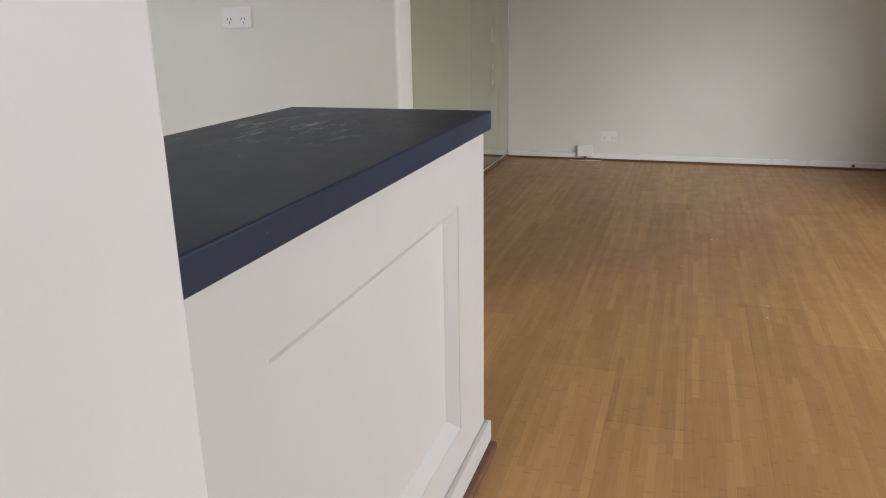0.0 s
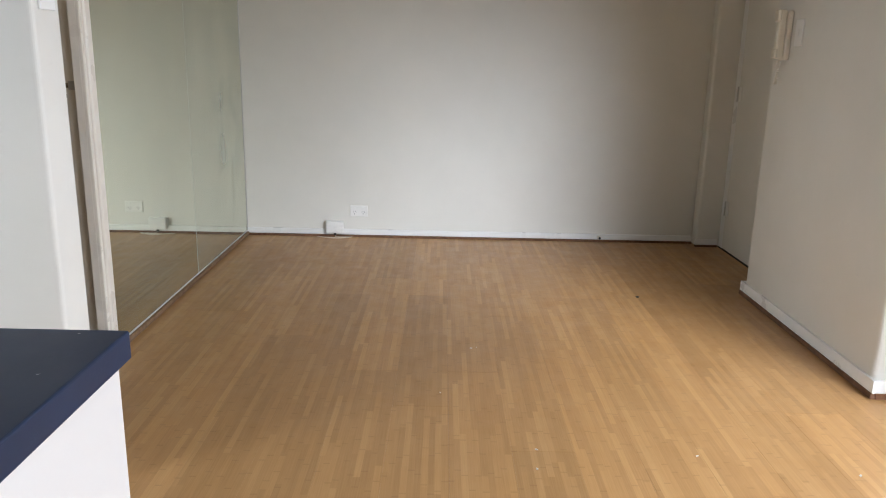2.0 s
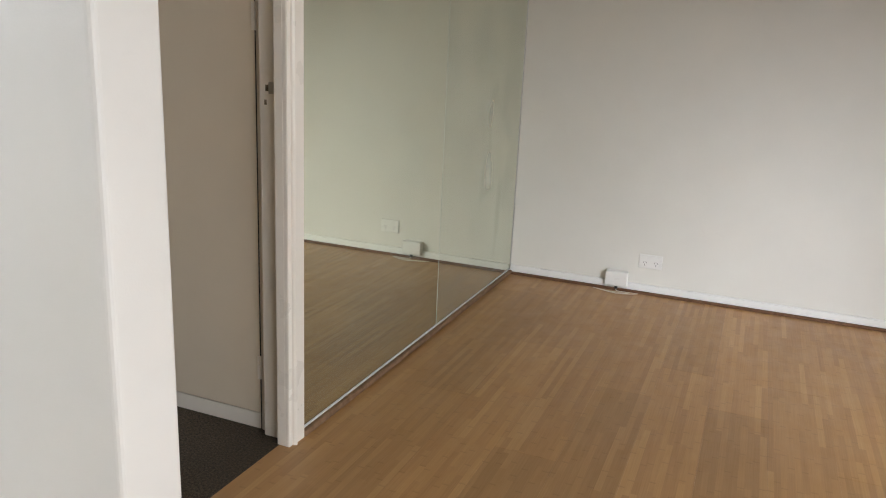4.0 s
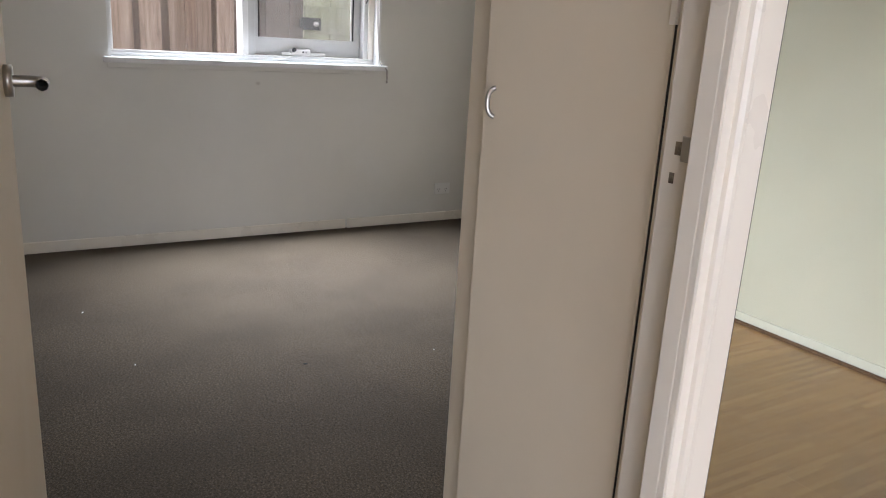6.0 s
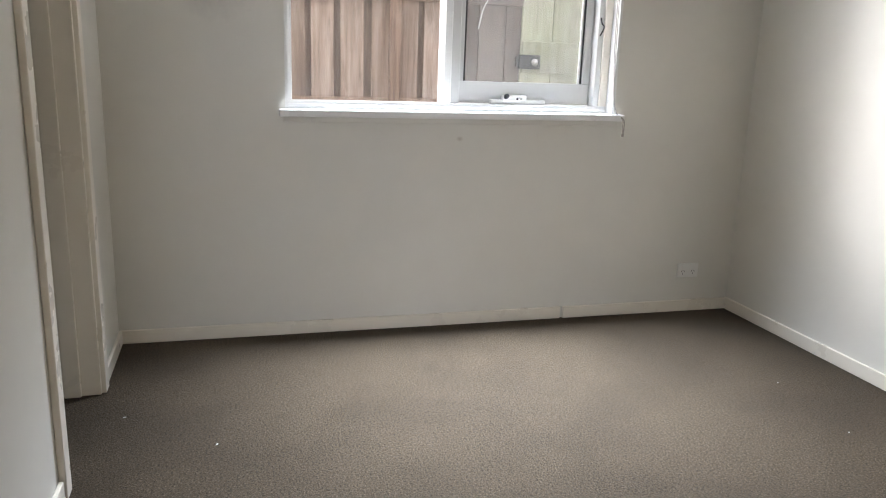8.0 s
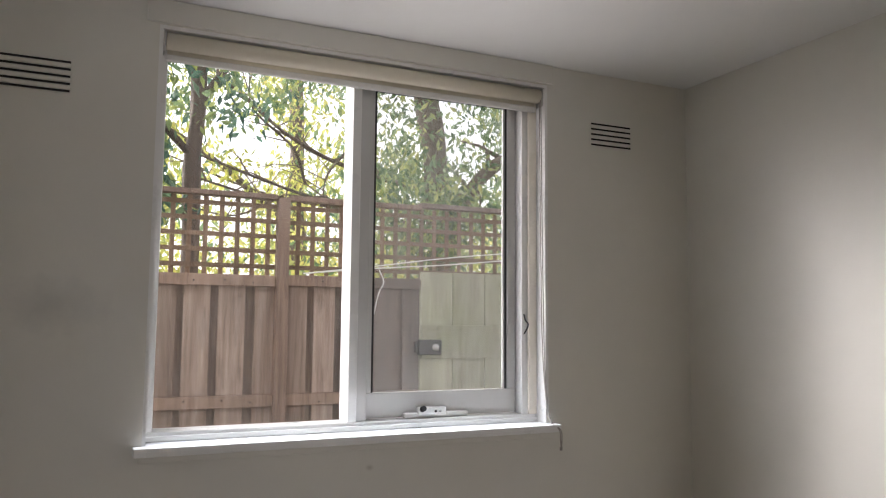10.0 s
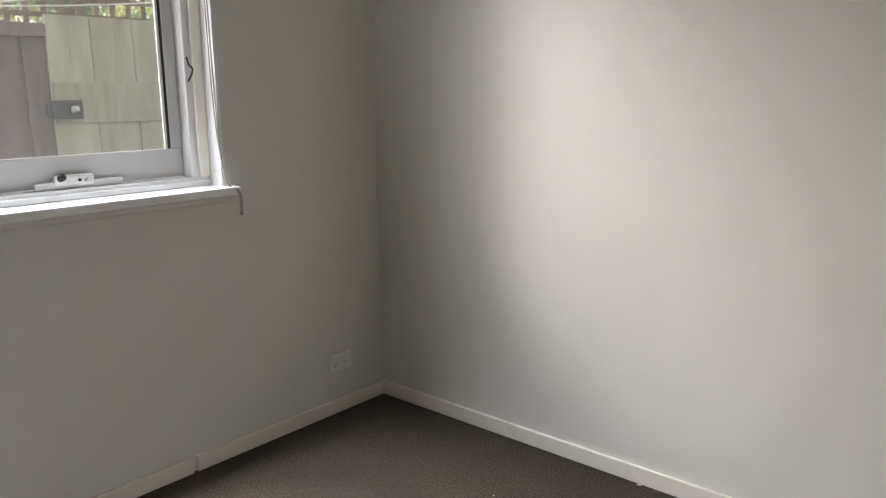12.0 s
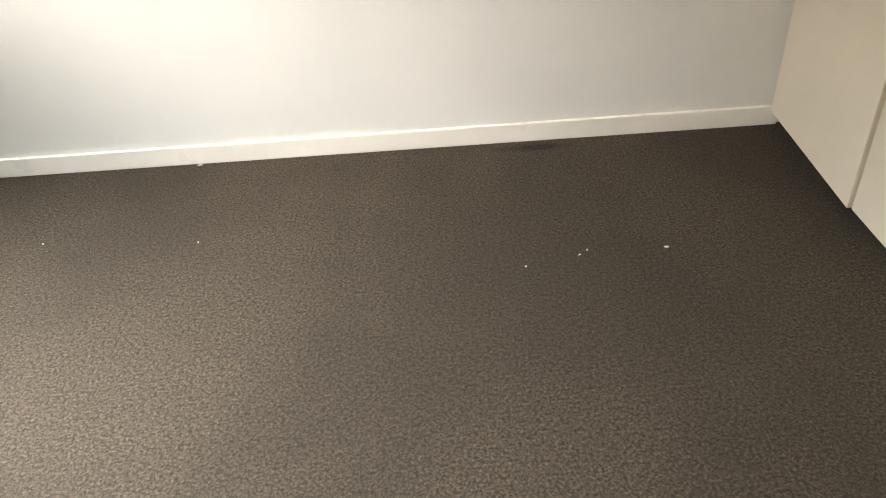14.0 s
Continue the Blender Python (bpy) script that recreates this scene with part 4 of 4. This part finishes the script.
def build_fence():
    t = thing("paling_fence", "weathered timber paling fence with lattice on top", "fence")
    rng = random.Random(3)
    y = -3.62
    while y < 4.2:
        w = rng.uniform(0.132, 0.158)
        if not 1.6 < y + w / 2 < 2.45:
            stuff = PALING if y < 0.6 else GREYSHADEWOOD if y > 1.0 else PALING
            # Back palings take the darker timber, standing in for shade between the front ones
            for name, x, a, c in (("paling", FX, y, y + w), ("back_paling", FX - 0.034, y + w - 0.03, y + w + 0.085)):
                ob = part("paling", bx(x - 0.014, x - 0.0005, a, c, -0.3, 1.64 - rng.uniform(0, 0.02), 0.002), stuff if name == "paling" else GREYSHADEWOOD, t)
                ob.location = (0, 0, 0)
        y += w + rng.uniform(0.04, 0.055)
    for y0, y1, z0, timber in ((-3.6, 0.595, 1.578, FRAMETIMBER), (0.67, 1.12, 1.585, FRAMETIMBER), (1.121, 1.54, 1.585, GREYSHADEWOOD)):
        part("rail", bx(FX + 0.001, FX + 0.04, y0, y1, z0, z0 + 0.066, 0.003), timber, t)
        part("rail", bx(FX + 0.001, FX + 0.04, y0, y1, 0.872, 0.942, 0.003), timber, t)
        part("cap", bx(FX - 0.03, FX + 0.045, y0, y1, 2.105, 2.135, 0.003), FRAMETIMBER, t)
    for k in range(16):
        for z in (0.905, 1.612):
            y = -1.42 + k * 0.19 + rng.uniform(-0.03, 0.03)
            if not 0.57 < y < 0.69 and y < 1.5:
                part("nail", add_cyl(bmesh.new(), (FX + 0.0405, y, z + rng.uniform(-0.015, 0.015)), (1, 0, 0), 0.006, 0.003, 8), DARK, t)
    part("rail", bx(FX - 0.06, FX - 0.021, 1.54, 4.2, 1.60, 1.665, 0.003), GREYSHADEWOOD, t)
    part("cap", bx(FX - 0.05, FX + 0.03, 1.54, 4.2, 2.125, 2.155, 0.003), GREYSHADEWOOD, t)
    for y in (-1.9, 0.598, 3.2):
        part("post", bx(FX - 0.015, FX + 0.062, y, y + 0.072, -0.303, 2.115, 0.004), FRAMETIMBER, t)
    y = -1.2
    while y < 3.6:
        part("lattice_slat", bx(FX - 0.012, FX - 0.004, y, y + 0.027, 1.63, 2.115, 0.001), LATTICE, t)
        y += 0.0915
    z = 1.685
    while z < 2.1:
        part("lattice_slat", bx(FX - 0.0035, FX + 0.0045, -1.2, 3.6, z, z + 0.027, 0.001), LATTICE, t)
        z += 0.0915
    return t


LATTICE = make_timber("lattice_timber", (0.15, 0.09, 0.055), (0.25, 0.165, 0.11), (0.36, 0.26, 0.18), 0.4)
build_fence()


def build_gate():
    t = thing("timber_gate", "pale mossy timber gate with a dark rim lock", "gate")
    for y0, y1 in ((1.542, 1.772), (1.777, 2.012), (2.016, 2.25), (2.254, 2.4)):
        part("board", bx(FX + 0.005, FX + 0.025, y0, y1, -0.25, 1.70, 0.003), GATEWOOD, t)
    part("brace", bx(FX + 0.0255, FX + 0.05, 1.545, 2.4, 1.138, 1.355, 0.003), GATEWOOD, t)
    part("brace", bx(FX + 0.0255, FX + 0.05, 1.545, 2.4, 0.45, 0.6, 0.003), GATEWOOD, t)
    lock = part("lock_case", bx(FX + 0.0505, FX + 0.085, 1.512, 1.672, 1.165, 1.262, 0.005, 3), RIMLOCK, t, "dark metal rim lock")
    part("lock_barrel", add_cyl(bmesh.new(), (FX + 0.09, 1.625, 1.212), (1, 0, 0), 0.022, 0.02, 20), STEEL, lock, "", True)
    part("latch_arm", bx(FX + 0.0501, FX + 0.075, 1.49, 1.5115, 1.18, 1.25, 0.004), RIMLOCK, lock)
    for y in (1.58, 1.66, 1.74, 1.83, 1.95, 2.06):
        for z in (1.17, 1.33):
            part("nail", add_cyl(bmesh.new(), (FX + 0.051, y + 0.01 * math.sin(y * 40 + z), z), (1, 0, 0), 0.005, 0.004, 8), RIMLOCK, t)
    return t


RIMLOCK, _, _ = mat("rim_lock", (0.05, 0.052, 0.055), 0.45, 0.6)
build_gate()

cl = thing("clothes_line", "two sagging cream clothes lines along the fence", "clothes line")
for dz in (0.0, 0.045):
    tube("line", bezier([(FX + 0.09, 0.75, 1.66), (FX + 0.12, 1.2, 1.705 + dz * 0.3), (FX + 0.14, 1.7, 1.745 + dz), (FX + 0.16, 2.3, 1.81 + dz), (FX + 0.16, 3.1, 1.9 + dz)], 8), 0.004, PLASTIC, cl)
tube("loose_end", bezier([(FX + 0.12, 1.22, 1.70), (FX + 0.125, 1.25, 1.62), (FX + 0.12, 1.22, 1.55), (FX + 0.12, 1.19, 1.42)], 6), 0.004, PLASTIC, cl)


def limb(b, pts, r0, r1, seg=8):
    rings = []
    n = len(pts)
    for k, p in enumerate(pts):
        p = Vector(p)
        d = (Vector(pts[min(k + 1, n - 1)]) - Vector(pts[max(k - 1, 0)])).normalized()
        q = Vector((0, 0, 1)).rotation_difference(d)
        r = r0 + (r1 - r0) * k / (n - 1)
        rings.append([b.verts.new(p + q @ Vector((r * math.cos(2 * math.pi * a / seg), r * math.sin(2 * math.pi * a / seg), 0)) * (1 + 0.12 * math.sin(5 * a + k))) for a in range(seg)])
    for u, v in zip(rings, rings[1:]):
        for a in range(seg):
            b.faces.new((u[a], u[(a + 1) % seg], v[(a + 1) % seg], v[a]))


def leaves(rng, clumps, size, per, droop=0.5):
    """Pointed leaves, each two triangles folded along the rib, strewn in clumps."""
    vs, fs = [], []
    for (cx, cy, cz), rad in clumps:
        for _ in range(per):
            o = Vector((rng.gauss(0, 1), rng.gauss(0, 1), rng.gauss(0, 0.8))) * rad * 0.5 + Vector((cx, cy, cz))
            L = size * rng.uniform(0.6, 1.3)
            d = Vector((rng.uniform(-1, 1), rng.uniform(-1, 1), rng.uniform(-1, 0.4) - droop)).normalized()
            s = d.cross(Vector((rng.uniform(-1, 1), rng.uniform(-1, 1), rng.uniform(-1, 1)))).normalized() * L * 0.2
            up = d.cross(s).normalized() * L * 0.06
            k = len(vs)
            vs += [o, o + d * L * 0.45 + s + up, o + d * L, o + d * L * 0.45 - s + up, o + d * L * 0.5]
            fs += [(k, k + 1, k + 4), (k + 1, k + 2, k + 4), (k + 2, k + 3, k + 4), (k + 3, k, k + 4)]
    me = bpy.data.meshes.new("crown")
    me.from_pydata([tuple(v) for v in vs], [], fs)
    return me


def build_tree(name, label, trunk, r0, branches, clumps, leafmat, size, per, seed):
    t = thing(name, label, "tree")
    rng = random.Random(seed)
    b = bmesh.new()
    limb(b, bezier(trunk, 6), r0, r0 * 0.6, 12)
    part("trunk", b, BARK, t, "", True)
    for pts, r in branches:
        b = bmesh.new()
        limb(b, bezier(pts, 6), r, r * 0.35, 8)
        part("branch", b, BARK, t, "", True)
    tw = bmesh.new()
    for pts, r in branches:
        run = bezier(pts, 6)
        for k in range(3, len(run), 2):
            p = Vector(run[k])
            d = Vector((rng.uniform(-0.4, 0.4), rng.uniform(-1, 0.6), rng.uniform(-0.2, 0.8))).normalized() * rng.uniform(0.25, 0.6)
            limb(tw, [tuple(p), tuple(p + d * 0.5 + Vector((0, 0, 0.04))), tuple(p + d)], r * 0.3 + 0.003, 0.002, 5)
    part("twigs", tw, BARK, t, "", True)
    me = leaves(rng, clumps, size, per)
    me.materials.append(leafmat)
    cr = new("crown", me)
    cr.parent = t
    return t


def cloud(rng, n, lo, hi, rad):
    """Clump centres strewn in a box."""
    return [(tuple(rng.uniform(a, b) for a, b in zip(lo, hi)), rad * rng.uniform(0.6, 1.3)) for _ in range(n)]


rng = random.Random(8)
# slim trunk close behind the fence, with dark glossy leaves hanging over it
build_tree("tree", "slender brown-barked tree behind the lattice with dark glossy leaves", [(-6.5, 0.2, -0.32), (-6.5, 0.21, 1.2), (-6.5, 0.19, 2.3), (-6.55, 0.22, 3.0), (-6.6, 0.2, 4.4)], 0.075,
           [([(-6.5, 0.2, 2.5), (-6.45, -0.2, 2.9), (-6.4, -0.5, 3.2)], 0.03), ([(-6.55, 0.22, 2.9), (-6.6, 0.5, 3.3), (-6.6, 0.9, 3.5)], 0.03)],
           cloud(rng, 34, (-6.45, -0.75, 2.05), (-6.0, -0.08, 3.3), 0.24) + cloud(rng, 14, (-6.8, -0.6, 2.9), (-6.2, 1.0, 3.9), 0.3), LEAFDARK, 0.105, 105, 4)
# broad dark trunk further along
build_tree("tree", "broad dark-trunked tree behind the lattice with spreading limbs", [(-8.0, 2.8, -0.32), (-8.0, 2.8, 1.5), (-8.0, 2.76, 2.6), (-8.1, 2.66, 3.6), (-8.1, 2.4, 5.0)], 0.17,
           [([(-8.0, 2.78, 2.2), (-7.9, 3.1, 2.75), (-7.8, 3.5, 3.1), (-7.7, 4.3, 3.4)], 0.10),
            ([(-8.0, 2.58, 2.3), (-7.8, 1.9, 2.38), (-7.6, 1.2, 2.5), (-7.5, 0.3, 2.75)], 0.026),
            ([(-8.0, 2.55, 2.7), (-7.9, 1.7, 2.85), (-7.7, 1.1, 3.05), (-7.6, 0.6, 3.4)], 0.028),
            ([(-7.7, 1.5, 2.5), (-7.6, 1.0, 2.42), (-7.5, 0.3, 2.55)], 0.02),
            ([(-7.7, 1.3, 2.6), (-7.6, 1.15, 2.9), (-7.6, 0.8, 3.2), (-7.6, 0.75, 3.5)], 0.016),
            ([(-7.8, 1.7, 2.95), (-7.7, 1.5, 2.7), (-7.7, 1.45, 2.4)], 0.014)],
           cloud(rng, 70, (-8.8, 1.7, 2.0), (-7.0, 4.6, 4.6), 0.42) + cloud(rng, 26, (-8.4, 0.2, 3.2), (-7.2, 2.0, 4.6), 0.36) + cloud(rng, 10, (-7.3, 1.9, 1.9), (-6.6, 2.6, 2.5), 0.3), LEAF, 0.092, 130, 9)
build_tree("shrub", "yellow-green shrubs beyond the fence", [(-9.2, 0.8, -0.32), (-9.2, 0.8, 1.0), (-9.2, 0.9, 1.7)], 0.05,
           [([(-9.2, 0.8, 0.6), (-9.1, 0.2, 1.2), (-9.1, -0.4, 1.7)], 0.03)], cloud(rng, 110, (-10.2, -2.4, 0.4), (-8.3, 6.0, 2.35), 0.5), LEAFYELLOW, 0.09, 130, 12)
build_tree("tree", "thin-limbed tree with sparse yellow-green leaves", [(-9.2, 2.5, -0.32), (-9.2, 2.4, 2.0), (-9.1, 2.3, 3.2), (-9.0, 2.2, 4.6)], 0.018,
           [([(-9.15, 2.3, 2.6), (-9.0, 1.2, 2.7), (-8.9, 0.2, 3.0)], 0.02), ([(-9.0, 1.4, 2.7), (-9.0, 0.9, 2.45), (-8.9, 0.4, 2.5)], 0.015)],
           cloud(rng, 60, (-9.6, -1.4, 2.3), (-8.4, 2.6, 5.0), 0.42), LEAFYELLOW, 0.088, 120, 13)
rng = random.Random(21)
build_tree("tree", "distant pale green trees beyond the garden", [(-15, 3.0, -0.32), (-15, 3.0, 3.0), (-15, 2.9, 6.0)], 0.2,
           [([(-15, 3.0, 3.0), (-15, 1.5, 4.2), (-15, 0.2, 5.0)], 0.08)], cloud(rng, 130, (-17, -4, 0.6), (-14, 10, 4.2), 0.8), LEAF, 0.22, 45, 31)

# ---- living room floor, board by board ----
def lay_boards():
    base = tagged(new("floor_living_boards"), "honey-coloured bamboo laminate boards, lightly worn", "floor", "", "structure")
    w, length = 0.195, 1.26
    rng = random.Random(5)
    cache = {}

    def board(x0, x1, y0, y1):
        key = (round(x1 - x0, 4), round(y1 - y0, 4))
        if key not in cache:
            cache[key] = mesh_of("board", bx(0, key[0] - 0.0002, 0, key[1] - 0.0002, -0.012, 0.0, 0.0004, 1), LAMINATE)
        ob = new("board", cache[key])
        ob.location = (x0, y0, 0)
        ob.parent = base

    for k in range(17):
        x0 = -0.035 + k * w
        x1 = min(x0 + w, 3.14)
        y = -5.2 - rng.choice((0.0, 0.3, 0.6, 0.9))
        lim = FAR if x0 > -0.1 else JAMB
        while y < lim:
            board(x0, x1, max(y, -5.2), min(y + length, lim))
            y += length


lay_boards()
# Out of view; its grey only keeps bounced light from turning warm
structure("floor_kitchen", bx(-2.5, -0.0355, -5.2, -1.03, -0.0119, -0.0005), BOUNCEGREY, "unseen kitchen floor, grey to keep the bounced light neutral")


# ---- crumbs left on the floors ----
def crumb(x, y, size, material, label, turn):
    b = bmesh.new()
    bmesh.ops.create_icosphere(b, subdivisions=1, radius=size, matrix=Matrix.Diagonal((1.0, 0.5, 0.35, 1)))
    for vtx in b.verts:
        vtx.co *= 1 + 0.3 * math.sin(vtx.co.x * 900 + vtx.co.y * 700 + turn)
    bmesh.ops.translate(b, vec=(0, 0, size * 0.3), verts=b.verts)
    ob = new("crumb", mesh_of("crumb", b, material))
    ob.location, ob.rotation_euler = (x, y, 0), (0, 0, turn)
    return tagged(ob, label, "litter", "crumbs on the floors")


for k, (x, y, r) in enumerate(((-1.14, 1.42, 0.007), (-1.351, 1.413, 0.005), (-1.484, 1.382, 0.005), (-2.304, 1.578, 0.004), (-2.72, 1.62, 0.004), (-2.388, 1.985, 0.009),
                               (-1.33, 1.43, 0.004), (-2.9, -0.82, 0.006), (-2.65, -0.52, 0.006), (-2.05, -0.42, 0.005), (-0.42, -0.42, 0.006), (-1.75, 0.62, 0.004))):
    crumb(x, y, r, PLASTIC, "tiny white paper crumb on the brown carpet", k * 0.7)
for k, (x, y, r) in enumerate(((1.427, 0.087, 0.006), (1.45, 0.10, 0.004), (1.591, -0.866, 0.006), (1.603, -0.751, 0.006), (2.096, -0.771, 0.006), (2.548, -0.869, 0.007), (1.30, -0.35, 0.004))):
    crumb(x, y, r, PLASTIC, "tiny white plaster crumb on the laminate floor", k * 0.9)
crumb(2.307, 0.836, 0.012, BLACK, "small dark scrap on the laminate floor", 0.4)
crumb(-1.82, 0.12, 0.008, BLACK, "small dark scrap on the brown carpet", 1.1)
